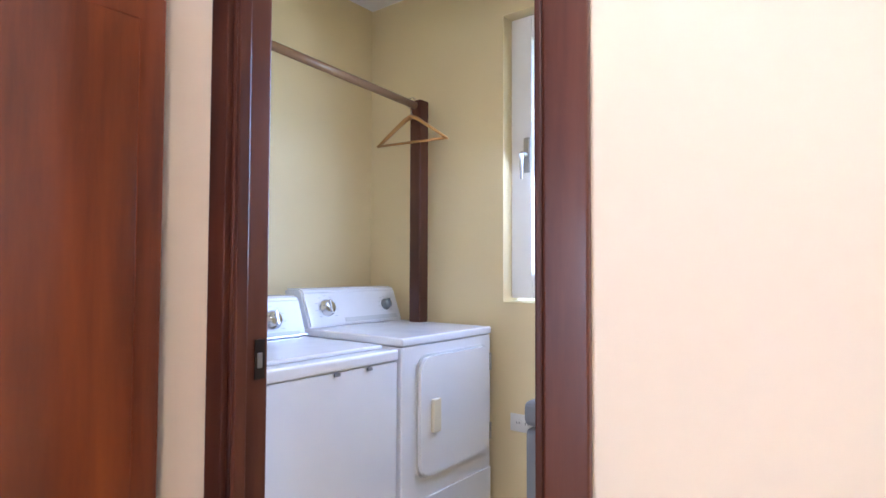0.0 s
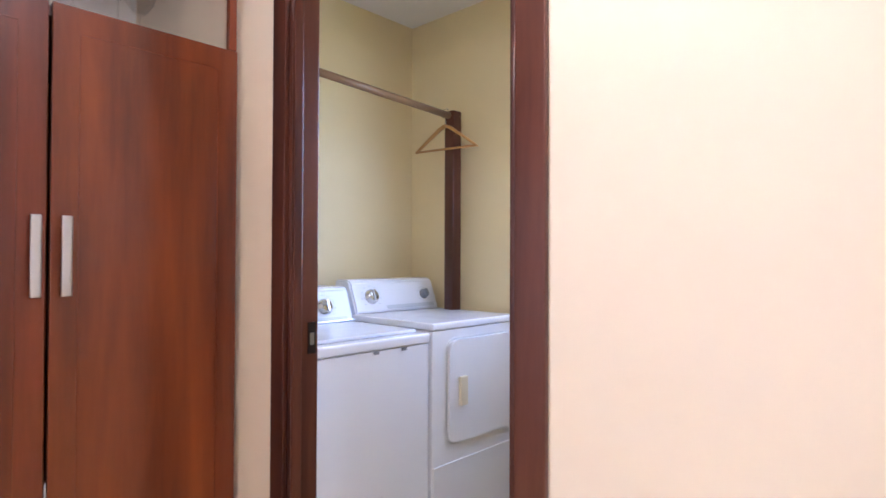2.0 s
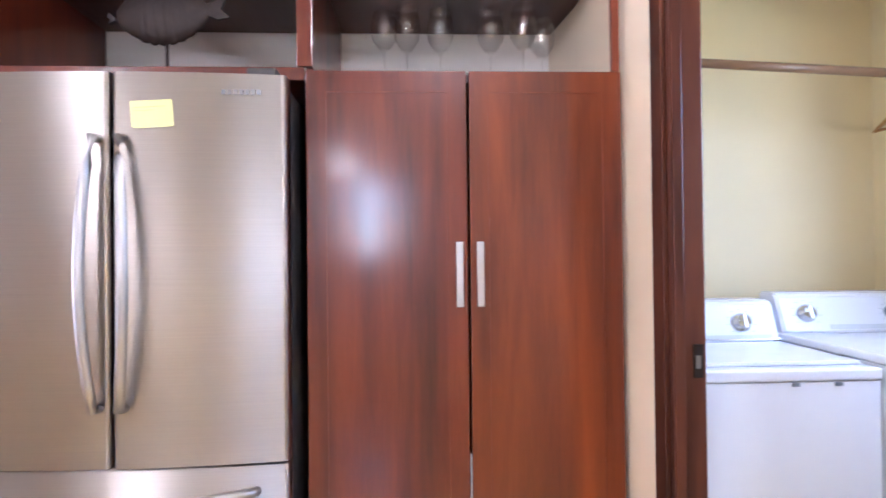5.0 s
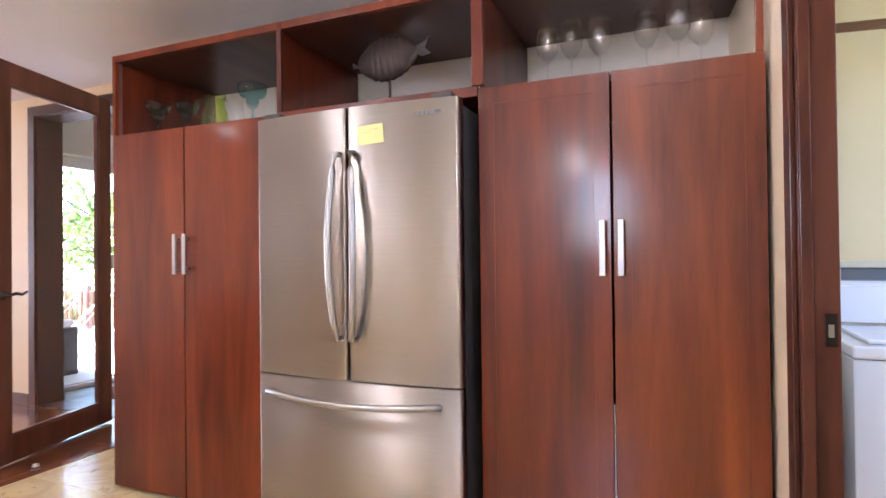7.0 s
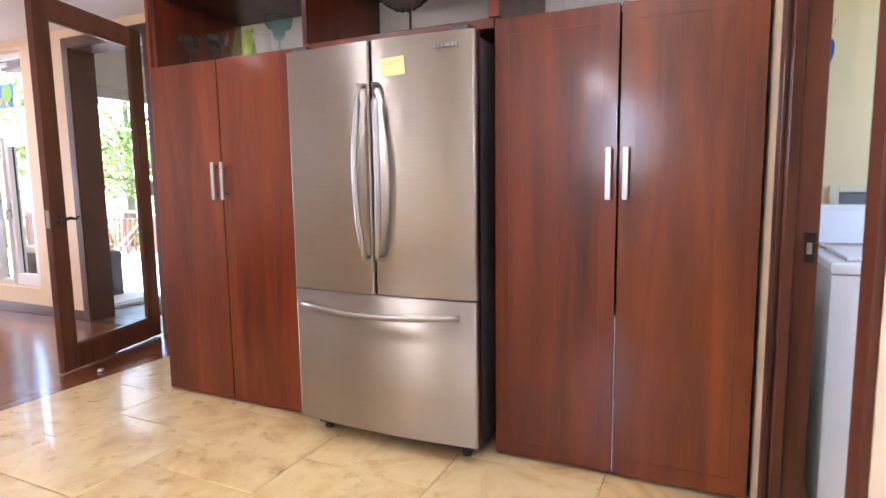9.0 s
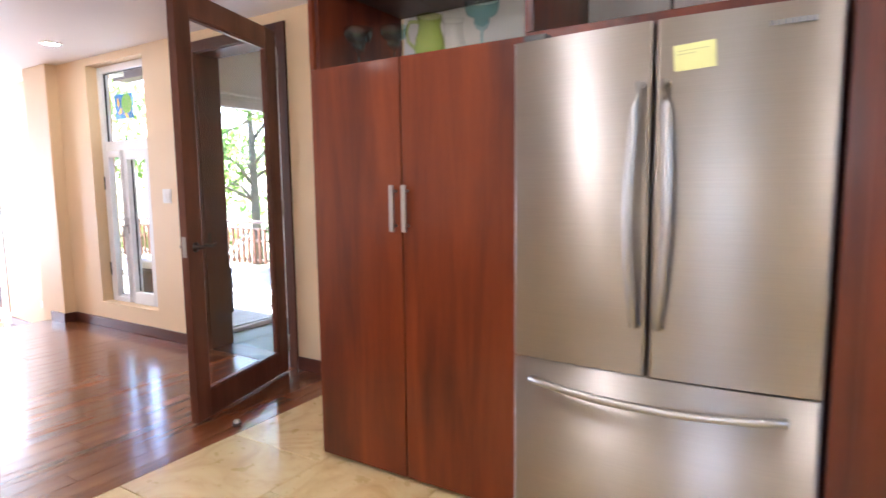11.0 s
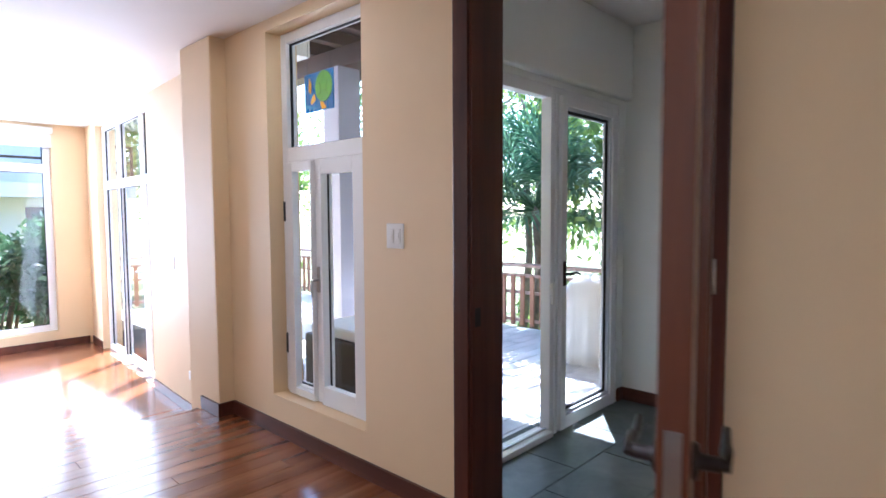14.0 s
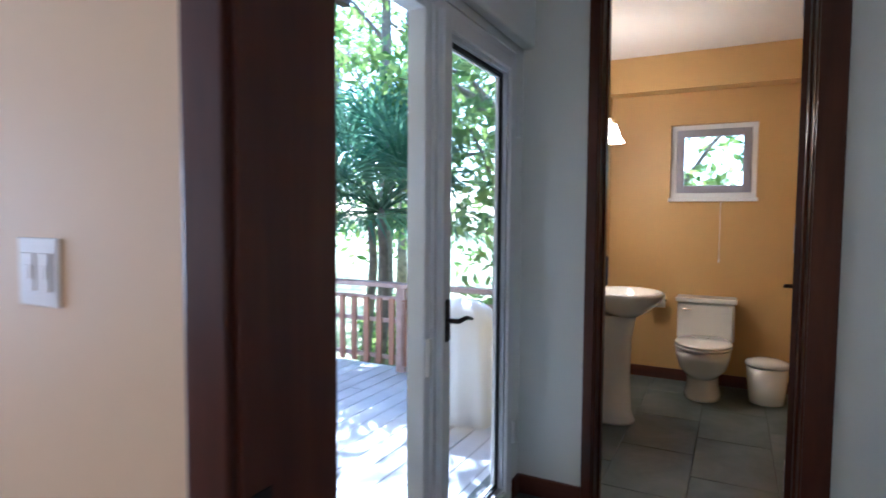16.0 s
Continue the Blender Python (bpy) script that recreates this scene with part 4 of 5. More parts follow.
def plate(name, at, facing, label, w=0.075, h=0.118, gangs=1, outlet=False):
    """A wall plate at a place on a wall; facing: degrees about z, 0 faces -y."""
    root = thing(name, pose(*at, 0, 0, facing), label, "switch" if not outlet else "socket")
    part("plate", box(B(), -w / 2, w / 2, -0.006, 0.0, -h / 2, h / 2, 0.003), M["plastic"], root)
    for g in range(gangs):
        x = (g - (gangs - 1) / 2) * 0.046
        if outlet:
            for z in (-0.02, 0.02):
                o = (z, 0.0) if w > h else (0.0, z)
                b = B()
                box(b, o[0] - 0.016, o[0] + 0.016, -0.0085, -0.0055, o[1] - 0.014, o[1] + 0.014, 0.002)
                f = part("receptacle", b, M["plastic"], root)
                b = B()
                for s in (-0.006, 0.006):
                    box(b, o[0] + s - 0.001, o[0] + s + 0.001, -0.0092, -0.0084, o[1] - 0.004, o[1] + 0.006)
                part("slot", b, M["gap"], f)
        else:
            rk = part("rocker", box(B(), x - 0.017, x + 0.017, -0.009, -0.0055, -0.033, 0.033, 0.002), M["plastic"], root)
            part("toggle", box(B(), x - 0.008, x + 0.008, -0.011, -0.0085, -0.012, 0.012, 0.001), M["plastic"], rk)
    return root


plate("light_switch", (-3.612, WY, 1.243), 0, "white double light switch on the cream wall", 0.118, 0.118, 2)
plate("light_switch", (-1.587, WY, 1.247), 0, "white double light switch beside the pantry", 0.118, 0.118, 2)
plate("wall_socket", (-1.756, WY, 0.378), 0, "white double socket low on the cream wall", 0.118, 0.072, 1, True)
sw_ = plate("light_switch", (-6.77, 4.07, 0.925), 0, "white single light switch on the lower wall", 0.07, 0.118, 1)
sw_.matrix_world = LOWER @ sw_.matrix_world
pl = plate("wall_socket", (-6.25, 4.07, 0.05), 0, "white socket with a plugged-in white adapter", 0.07, 0.118, 1, True)
pl.matrix_world = LOWER @ pl.matrix_world
part("adapter", box(B(), -0.03, 0.03, -0.06, -0.009, -0.045, 0.025, 0.006), M["plastic"], pl, "white plug-in adapter")
plate("wall_socket", (3.30, 2.87, 0.55), -90, "white double socket low on the laundry wall", 0.118, 0.072, 1, True)

# ---- downlights ----
for sx, sy in KITCHEN_SPOTS + DINING_SPOTS:
    dl = thing("downlight", (sx, sy, CEIL), "round white recessed ceiling downlight, lit", "ceiling light", "ceiling downlights")
    b = B()
    lathe(b, [(0.062, -0.001), (0.085, -0.001), (0.083, -0.008), (0.066, -0.010), (0.062, -0.001)], (0, 0, 0), 28)
    part("trim_ring", b, M["pvc"], dl)
    b = B()
    lathe(b, [(0.061, -0.0015), (0.061, -0.004), (0.0, -0.005)], (0, 0, 0), 24)
    part("lens", b, M["lampdisc"], dl)

# ---- laundry ----


def rounded_frame(x0, x1, z0, z1, r, n=6):
    pts = []
    for cx, cz, a0 in ((x1 - r, z1 - r, 0), (x0 + r, z1 - r, 90), (x0 + r, z0 + r, 180), (x1 - r, z0 + r, 270)):
        for k in range(n + 1):
            a = radians(a0 + 90 * k / n)
            pts.append((cx + r * math.cos(a), cz + r * math.sin(a)))
    return pts


def console(root, w, y0, y1, z, h, knob_x, second):
    """Sloping control panel at the back of a machine."""
    b = B()
    prism(b, [(y0, z), (y0 + 0.012, z), (y1, z), (y1, z + h), (y0 + 0.075, z + h), (y0 + 0.055, z + h - 0.012)], 0.008, w - 0.008, "x")
    bmesh.ops.bevel(b, geom=b.edges[:], offset=0.008, segments=2, affect="EDGES")
    c = part("control_panel", b, M["enamel"], root)
    sl = math.atan2(0.055, h - 0.012)

    def on(u, v, out=0.0):
        return (u, y0 + 0.055 * v - out * math.cos(sl), z + (h - 0.012) * v + out * math.sin(sl))
    part("grey_strip", prism(B(), [(on(0, 0.1, 0.0015)[1], on(0, 0.1, 0.0015)[2]), (on(0, 0.22, 0.0015)[1], on(0, 0.22, 0.0015)[2]), (on(0, 0.22, -0.004)[1], on(0, 0.22, -0.004)[2]), (on(0, 0.1, -0.004)[1], on(0, 0.1, -0.004)[2])], w * 0.36, w - 0.04, "x"), M["panelgrey"], c)
    for kx, r in ((knob_x, 0.036), (second, 0.026)):
        if kx is None:
            continue
        b = B()
        lathe(b, [(r, 0), (r, 0.006), (r * 0.86, 0.009), (r * 0.8, 0.022), (r * 0.7, 0.026), (0.0, 0.027)], (0, 0, 0), 24)
        box(b, -r * 0.16, r * 0.16, -r * 0.78, r * 0.78, 0.02, 0.036, 0.003)
        bmesh.ops.rotate(b, verts=b.verts[:], matrix=Matrix.Rotation(radians(90) - sl, 3, "X"))
        bmesh.ops.translate(b, verts=b.verts[:], vec=on(kx, 0.52, 0.0))
        part("knob", b, M["chrome"] if r > 0.03 else M["bin"], c, "chrome dial knob" if r > 0.03 else "small dark dial")
        b = B()
        for k in range(9):
            a = radians(-130 + 260 * k / 8)
            p = on(kx + math.sin(a) * r * 1.5, 0.52 + math.cos(a) * r * 1.5 / h, 0.0005)
            box(b, p[0] - 0.006, p[0] + 0.006, p[1] - 0.001, p[1] + 0.001, p[2] - 0.0015, p[2] + 0.0015)
        tagged(part("dial_marks", b, M["panelgrey"], c), kind="stuff")
    return c


def dryer():
    root = thing("clothes_dryer", (2.695, 2.99, 0), "white front-loading clothes dryer against the laundry wall", "dryer")
    w, d, h = 0.555, 0.70, 0.94
    part("cabinet_body", box(B(), 0.004, w - 0.004, 0.006, d, 0.03, h - 0.032, 0.006), M["enamel"], root)
    part("top", box(B(), 0, w, 0, d, h - 0.03, h, 0.011, 3), M["enamel"], root)
    b = B()
    prism(b, rounded_frame(0.09, w - 0.03, 0.445, h - 0.075, 0.045), -0.010, 0.004)
    bmesh.ops.bevel(b, geom=[e for e in b.edges if abs(e.verts[0].co.y - e.verts[1].co.y) < 1e-5], offset=0.004, segments=2, affect="EDGES")
    dr = part("door", b, M["enamel"], root)
    # solid grey ring, coloured as the shade in the gap round the door
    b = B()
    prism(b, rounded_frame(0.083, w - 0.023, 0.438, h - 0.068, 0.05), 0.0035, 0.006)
    part("door_shadow_gap", b, M["panelgrey"], root, "thin grey ring drawn as the shade round the door")
    b = B()
    box(b, 0.142, 0.186, -0.026, -0.010, 0.595, 0.715, 0.006)
    part("grip", b, M["almond"], dr, "almond plastic pull grip")
    for z in (0.52, 0.80):
        part("hinge", box(B(), w - 0.034, w - 0.022, -0.013, 0.0, z - 0.035, z + 0.035, 0.002), M["satin"], dr, "steel door hinge")
    part("lower_panel", box(B(), 0.008, w - 0.008, 0.0, 0.0062, 0.06, 0.37, 0.003), M["enamel"], root)
    console(root, w, 0.49, 0.66, h, 0.155, 0.115, 0.46)
    for x in (0.06, w - 0.06):
        for y in (0.06, d - 0.06):
            part("foot", lathe(B(), [(0.02, 0), (0.02, 0.032)], (x, y, 0), 10), M["bin"], root)
    return root


def washer():
    root = thing("washing_machine", (2.112, 2.995, 0), "white top-loading washing machine beside the dryer", "washing machine")
    w, d, h = 0.575, 0.70, 0.905
    part("cabinet_body", box(B(), 0.003, w - 0.003, 0.006, d, 0.03, h - 0.04, 0.006), M["enamel"], root)
    part("top", box(B(), 0, w, 0, d, h - 0.038, h, 0.011, 3), M["enamel"], root)
    part("lid", box(B(), 0.05, w - 0.03, 0.05, 0.44, h + 0.0005, h + 0.014, 0.006), M["enamel"], root)
    console(root, w, 0.47, 0.66, h, 0.165, w - 0.15, None)
    part("chrome_strip", box(B(), 0.012, w - 0.012, 0.462, 0.471, h + 0.004, h + 0.022, 0.003), M["chrome"], root, "bright strip under the control panel")
    for x in (0.29, 0.425):
        part("clip", box(B(), x, x + 0.022, -0.001, 0.004, h - 0.052, h - 0.041), M["bin"], root, "small dark lid clip")
    for x in (0.06, w - 0.06):
        for y in (0.06, d - 0.06):
            part("foot", lathe(B(), [(0.02, 0), (0.02, 0.032)], (x, y, 0), 10), M["bin"], root)
    return root


dryer()
washer()
sb_ = thing("washer_outlet_box", (2.36, 3.75, 1.07), "cream plastic washer outlet box set in the laundry wall", "outlet box")
b = B()
for q in ((-0.15, -0.115, -0.09, 0.075), (0.115, 0.15, -0.09, 0.075), (-0.115, 0.115, 0.045, 0.075), (-0.115, 0.115, -0.09, -0.06)):
    box(b, q[0], q[1], -0.022, 0.0, q[2], q[3], 0.004)
part("rim", b, M["almond"], sb_)
# no hollow here: a dark flat panel carries the shade inside the box
part("recess", box(B(), -0.114, 0.114, -0.006, -0.001, -0.059, 0.044), M["bin"], sb_, "flat dark panel drawn as the shade of the recess")
rp = thing("clothes_rail", (3.29, 3.36, 0), "wooden hanging rail with a dark wooden post", "clothes rail")
part("post", box(B(), -0.105, -0.045, -0.03, 0.03, 0.0, 1.94, 0.005), M["casing"], rp)
b = B()
tube(b, [(-1.27, 0.0, 1.968), (-0.106, 0.0, 1.915)], 0.017, 14)
part("rail", b, M["rod"], rp, "varnished round wooden rail")
part("bracket", box(B(), -1.32, -1.25, -0.03, 0.03, 1.92, 2.015, 0.005), M["casing"], rp)
hg = thing("clothes_hanger", pose(3.16, 3.36, 1.925, 0, 0, 98), "honey coloured wooden clothes hanger on the rail", "hanger")
b = B()
tube(b, [(0.0, 0, -0.07), (0.0, 0, -0.035), (0.018, 0, -0.02), (0.022, 0, 0.0), (0.010, 0, 0.018), (-0.008, 0, 0.020), (-0.018, 0, 0.010)], 0.0022, 8)
part("hook", b, M["chrome"], hg, "thin steel hook")
b = B()
for s in (-1, 1):
    tube(b, [(0, 0, -0.066), (s * 0.03, 0, -0.078), (s * 0.10, 0, -0.125), (s * 0.185, 0, -0.185)], [0.016, 0.016, 0.013, 0.010], 10, 0.55)
part("arms", b, M["hangerwood"], hg)
b = B()
tube(b, [(-0.178, 0, -0.182), (0.178, 0, -0.182)], 0.006, 8)
part("trouser_bar", b, M["hangerwood"], hg)
bn = thing("waste_bin", (3.15, 2.58, 0), "tall grey plastic waste bin with a rounded lid", "bin")
part("body", box(B(), -0.125, 0.125, -0.16, 0.13, 0.0, 0.62, 0.03, 4), M["bin"], bn)
part("lid", box(B(), -0.13, 0.13, -0.165, 0.135, 0.625, 0.715, 0.032, 4), M["bin"], bn)
bg = thing("blue_cloth_bag", (2.165, 3.60, 1.40), "bright blue cloth hanging on the laundry wall", "cloth")
b = B()
prism(b, [(-0.13, 0.0), (-0.07, 0.0), (0.012, 0.28), (0.0, 0.33), (-0.08, 0.34), (-0.13, 0.28)], -0.03, 0.03, "y")
bmesh.ops.bevel(b, geom=b.edges[:], offset=0.012, segments=2, affect="EDGES")
part("cloth", b, M["blue"], bg)
b = B()
tube(b, [(-0.04, 0, 0.38), (0.0, 0, 0.375), (0.01, 0, 0.40)], 0.004, 8)
part("hook", b, M["satin"], bg)

# ---- island ----
isl = thing("kitchen_island", (-1.10, 1.66, 0), "kitchen island with a black stone top and wooden base", "island")
part("base", box(B(), -0.90, -0.045, -1.45, -0.045, 0.0, 0.879, 0.004), M["mahogany_door"], isl)
part("worktop", box(B(), -0.95, 0.0, -1.5, 0.0, 0.88, 0.92, 0.008, 3), M["black"], isl, "black polished stone worktop")

# ---- washroom ----


def basin():
    root = thing("pedestal_sink", (-3.215, 7.25, 0), "white porcelain pedestal sink under the framed mirror", "sink")
    b = B()
    prof = [(0.0, 0.70), (0.09, 0.70), (0.17, 0.745), (0.235, 0.80), (0.262, 0.845), (0.262, 0.862), (0.240, 0.868), (0.205, 0.855), (0.16, 0.80), (0.08, 0.765), (0.0, 0.76)]
    lathe(b, prof, (0.035, 0, 0), 40, 0.92, 1.0)
    part("basin", b, M["porcelain"], root)
    part("back_deck", box(B(), -0.303, -0.16, -0.21, 0.21, 0.80, 0.885, 0.02, 3), M["porcelain"], root)
    b = B()
    lathe(b, [(0.135, 0), (0.135, 0.02), (0.112, 0.08), (0.098, 0.3), (0.102, 0.55), (0.13, 0.71)], (-0.02, 0, 0), 28, 1.0, 0.9)
    part("pedestal", b, M["porcelain"], root)
    b = B()
    tube(b, [(-0.22, 0, 0.884), (-0.22, 0, 0.95), (-0.18, 0, 0.975), (-0.11, 0, 0.955), (-0.10, 0, 0.935)], [0.017, 0.015, 0.013, 0.011, 0.010])
    tap = part("tap", b, M["chrome"], root)
    for y in (-0.09, 0.09):
        b = B()
        lathe(b, [(0.02, 0), (0.02, 0.03), (0.012, 0.04), (0.022, 0.05), (0.018, 0.065), (0.0, 0.068)], (-0.24, y, 0.884), 14)
        part("tap_handle", b, M["chrome"], tap)
    b = B()
    tube(b, [(-0.30, 0.10, 0.45), (-0.20, 0.10, 0.46), (-0.16, 0.08, 0.6), (-0.16, 0.06, 0.75)], 0.012)
    part("supply_pipe", b, M["chrome"], root)
    return root


basin()


def toilet():
    root = thing("toilet", (-2.735, 8.435, 0), "white porcelain toilet with a closed lid", "toilet")
    part("tank", box(B(), -0.205, 0.205, -0.20, -0.005, 0.385, 0.685, 0.03, 4), M["porcelain"], root)
    part("tank_lid", box(B(), -0.218, 0.218, -0.213, -0.002, 0.686, 0.725, 0.014, 3), M["porcelain"], root)
    b = B()
    lathe(b, [(0.0, 0.16), (0.10, 0.17), (0.165, 0.24), (0.19, 0.33), (0.195, 0.385), (0.15, 0.39), (0.0, 0.39)], (0, -0.43, 0), 32, 0.98, 1.25)
    part("bowl", b, M["porcelain"], root)
    b = B()
    lathe(b, [(0.135, 0), (0.135, 0.03), (0.118, 0.09), (0.112, 0.2), (0.125, 0.3)], (0, -0.33, 0), 28, 0.95, 1.55)
    part("base", b, M["porcelain"], root)
    b = B()
    lathe(b, [(0.0, 0.392), (0.198, 0.392), (0.203, 0.402), (0.198, 0.412), (0.0, 0.413)], (0, -0.43, 0), 36, 0.98, 1.25)
    part("seat", b, M["porcelain"], root)
    b = B()
    lathe(b, [(0.0, 0.4145), (0.198, 0.4145), (0.203, 0.424), (0.19, 0.435), (0.0, 0.442)], (0, -0.43, 0), 36, 0.98, 1.25)
    part("lid", b, M["porcelain"], root)
    b = B()
    tube(b, [(-0.16, -0.20, 0.635), (-0.16, -0.225, 0.635), (-0.10, -0.23, 0.632)], [0.012, 0.009, 0.006])
    part("flush_lever", b, M["chrome"], root)
    return root


toilet()
tp = thing("toilet_roll_holder", (-3.10, 8.45, 0.66), "toilet roll on a dark bronze holder", "toilet roll")
b = B()
tube(b, [(-0.075, 0.0, 0.02), (-0.075, -0.07, 0.02), (-0.075, -0.075, 0.01), (0.07, -0.075, 0.01)], 0.008)
part("arm", b, M["bronze"], tp)
b = B()
tube(b, [(-0.06, -0.075, 0.0), (0.055, -0.075, 0.0)], 0.052, 20)
part("roll", b, M["cushion"], tp)
tb = thing("washroom_bin", (-2.31, 8.12, 0), "small white pedal bin with a domed lid", "bin")
b = B()
lathe(b, [(0.10, 0), (0.105, 0.01), (0.125, 0.27)], (0, 0, 0), 24, 1.1, 0.95)
part("body", b, M["porcelain"], tb)
b = B()
lathe(b, [(0.13, 0.271), (0.135, 0.285), (0.125, 0.31), (0.06, 0.33), (0.0, 0.334)], (0, 0, 0), 24, 1.1, 0.95)
part("lid", b, M["porcelain"], tb)
tw = thing("hand_towel", (-3.50, 7.98, 0.80), "dark blue hand towel on a small ring", "towel")
b = B()
box(b, 0.0, 0.055, -0.085, 0.085, 0.0, 0.24, 0.022, 3)
part("cloth", b, M["navy"], tw)
b = B()
tube(b, [(-0.02, 0, 0.30), (0.035, 0, 0.30)], 0.008)
tube(b, [(0.03, math.cos(a) * 0.06, 0.245 + math.sin(a) * 0.06) for a in [k * math.tau / 16 for k in range(17)]], 0.004, 6)
part("ring", b, M["chrome"], tw)
mr = thing("wall_mirror", (-3.52, 7.70, 1.555), "wall mirror in a carved gilt brown frame", "mirror")
part("glass", box(B(), 0.012, 0.018, -0.27, 0.27, -0.32, 0.32), M["mirror"], mr)
b = B()
for y in (-0.32, 0.27):
    box(b, 0.0, 0.045, y, y + 0.05, -0.37, 0.37, 0.012)
for z in (-0.37, 0.32):
    box(b, 0.0, 0.045, -0.27, 0.27, z, z + 0.05, 0.012)
for k in range(16):
    for y in (-0.295, 0.295):
        lathe(b, [(0.0, -0.024), (0.02, -0.014), (0.024, 0.0), (0.02, 0.014), (0.0, 0.024)], (0.042, y, -0.36 + k * 0.048), 8)
for k in range(11):
    for z in (-0.345, 0.345):
        lathe(b, [(0.0, -0.024), (0.02, -0.014), (0.026, 0.0), (0.02, 0.014), (0.0, 0.024)], (0.042, -0.25 + k * 0.05, z), 8)
part("frame", b, M["frame_gold"], mr)
vl = thing("vanity_light", (-3.52, 7.5, 1.98), "brass wall light with two lit frosted shades", "wall light")
part("back_plate", box(B(), 0.0, 0.02, -0.16, 0.16, 0.0, 0.09, 0.008), M["brass"], vl)
for y in (-0.12, 0.12):
    b = B()
    tube(b, [(0.01, y, 0.05), (0.09, y, 0.10), (0.16, y, 0.08), (0.17, y, 0.03)], 0.008)
    part("arm", b, M["brass"], vl)
    b = B()
    lathe(b, [(0.02, 0.03), (0.032, 0.0), (0.05, -0.06), (0.078, -0.10), (0.075, -0.10), (0.046, -0.058), (0.026, 0.0)], (0.17, y, 0), 24)
    part("shade", b, M["shade"], vl, "lit frosted bell shade")

# ---- outside: ground, deck, railing ----
structure("ground", box(B(), -400, 400, -400, 400, -1.2, -0.55), M["grass"], "dry green lawn reaching to the horizon", "ground")
deck = structure("deck", box(B(), -10.6, -3.605, 4.66, 7.8, -0.55, -0.036), M["darkgrout"], "weathered grey deck behind the house", "deck")


def railing(name, p0, p1, z, h=0.79, gap=0.135, label="weathered wooden deck railing with flat balusters"):
    root = thing(name, (0, 0, 0), label, "railing")
    a, b_ = Vector(p0), Vector(p1)
    L = (b_ - a).length
    d = (b_ - a) / L
    ang = math.atan2(d.y, d.x)

    def rot(bm, s):
        bmesh.ops.rotate(bm, verts=bm.verts[:], matrix=Matrix.Rotation(ang, 3, "Z"))
        bmesh.ops.translate(bm, verts=bm.verts[:], vec=(a.x + d.x * s, a.y + d.y * s, z))
        return bm
    part("top_rail", rot(box(B(), 0, L, -0.06, 0.06, h - 0.04, h, 0.006), 0), M["railpink"], root)
    for zz in (0.63, 0.43, 0.10):
        part("rail", rot(box(B(), 0, L, -0.02, 0.02, zz, zz + 0.035, 0.003), 0), M["railpink"], root)
    n = max(1, round(L / 1.25))
    for k in range(n + 1):
        part("post", rot(box(B(), -0.045, 0.045, -0.045, 0.045, 0, h - 0.041, 0.006), L * k / n), M["railpink"], root)
    me = None
    k = 1
    while k * gap < L:
        if me is None:
            me = mesh_from(box(B(), -0.026, 0.026, -0.012, 0.012, 0.06, 0.65, 0.002), "baluster", M["railwood"])
        ob = new("baluster", me)
        ob.parent = root
        ob.matrix_basis = Matrix.Translation((a.x + d.x * k * gap + d.y * 0.033, a.y + d.y * k * gap - d.x * 0.033, z)) @ Matrix.Rotation(ang, 4, "Z")
        k += 1
    return root


railing("deck_railing", (-10.5, 7.68), (-3.8, 7.68), -0.036)
railing("deck_railing", (-10.5, 4.8), (-10.5, 7.55), -0.036)


def grill():
    root = thing("covered_grill", pose(-4.22, 6.95, -0.036, 0, 0, 12), "barbecue grill under a white vinyl cover", "grill")
    rng = random.Random(4)
    bm = B()
    rows = [(0.0, 0.32, 0.25), (0.2, 0.31, 0.245), (0.4, 0.295, 0.23), (0.56, 0.285, 0.225), (0.68, 0.28, 0.22), (0.78, 0.25, 0.20), (0.87, 0.19, 0.15), (0.925, 0.11, 0.09), (0.955, 0.0, 0.0)]
    n, rings = 40, []
    for z, rx, ry in rows:
        ring = []
        for k in range(n):
            a = k * math.tau / n
            fold = 1 + (0.11 * math.sin(k * 2.3) * (1 - z / 1.1) + 0.03 * rng.random() if z < 0.7 else 0.05 * math.sin(k * 1.3) * (0.95 - z))
            c, s = math.cos(a), math.sin(a)
            q = (abs(c) ** 4 + abs(s) ** 4) ** -0.25
            ring.append(bm.verts.new((rx * q * c * fold, ry * q * s * fold, z * 0.86)))
        rings.append(ring)
    for q, w in zip(rings, rings[1:]):
        for k in range(n):
            bm.faces.new((q[k], q[(k + 1) % n], w[(k + 1) % n], w[k])).smooth = True
    part("cover", bm, M["cover"], root)
    return root


grill()
lg = thing("sun_lounger", (-5.9, 5.6, -0.036), "white framed sun lounger on the deck", "lounger")
for x in (-0.3, 0.3):
    b = B()
    tube(b, [(x, -0.9, 0.0), (x, -0.85, 0.33), (x, 0.3, 0.34), (x, 0.75, 0.72), (x, 0.82, 0.70), (x, 0.45, 0.36), (x, 0.5, 0.0)], 0.016)
    part("frame", b, M["pvc"], lg)
part("sling", box(B(), -0.285, 0.285, -0.85, 0.3, 0.345, 0.36, 0.004), M["cushion"], lg)
wk = thing("wicker_planter", (-4.72, 4.72, -0.036), "dark wicker deck box with a white cushion", "deck box")
part("box", box(B(), -0.55, 0.45, -0.2, 0.35, 0.0, 0.50, 0.02), M["wicker"], wk)
part("cushion", box(B(), -0.5, 0.4, -0.18, 0.33, 0.502, 0.58, 0.025, 3), M["cushion"], wk)

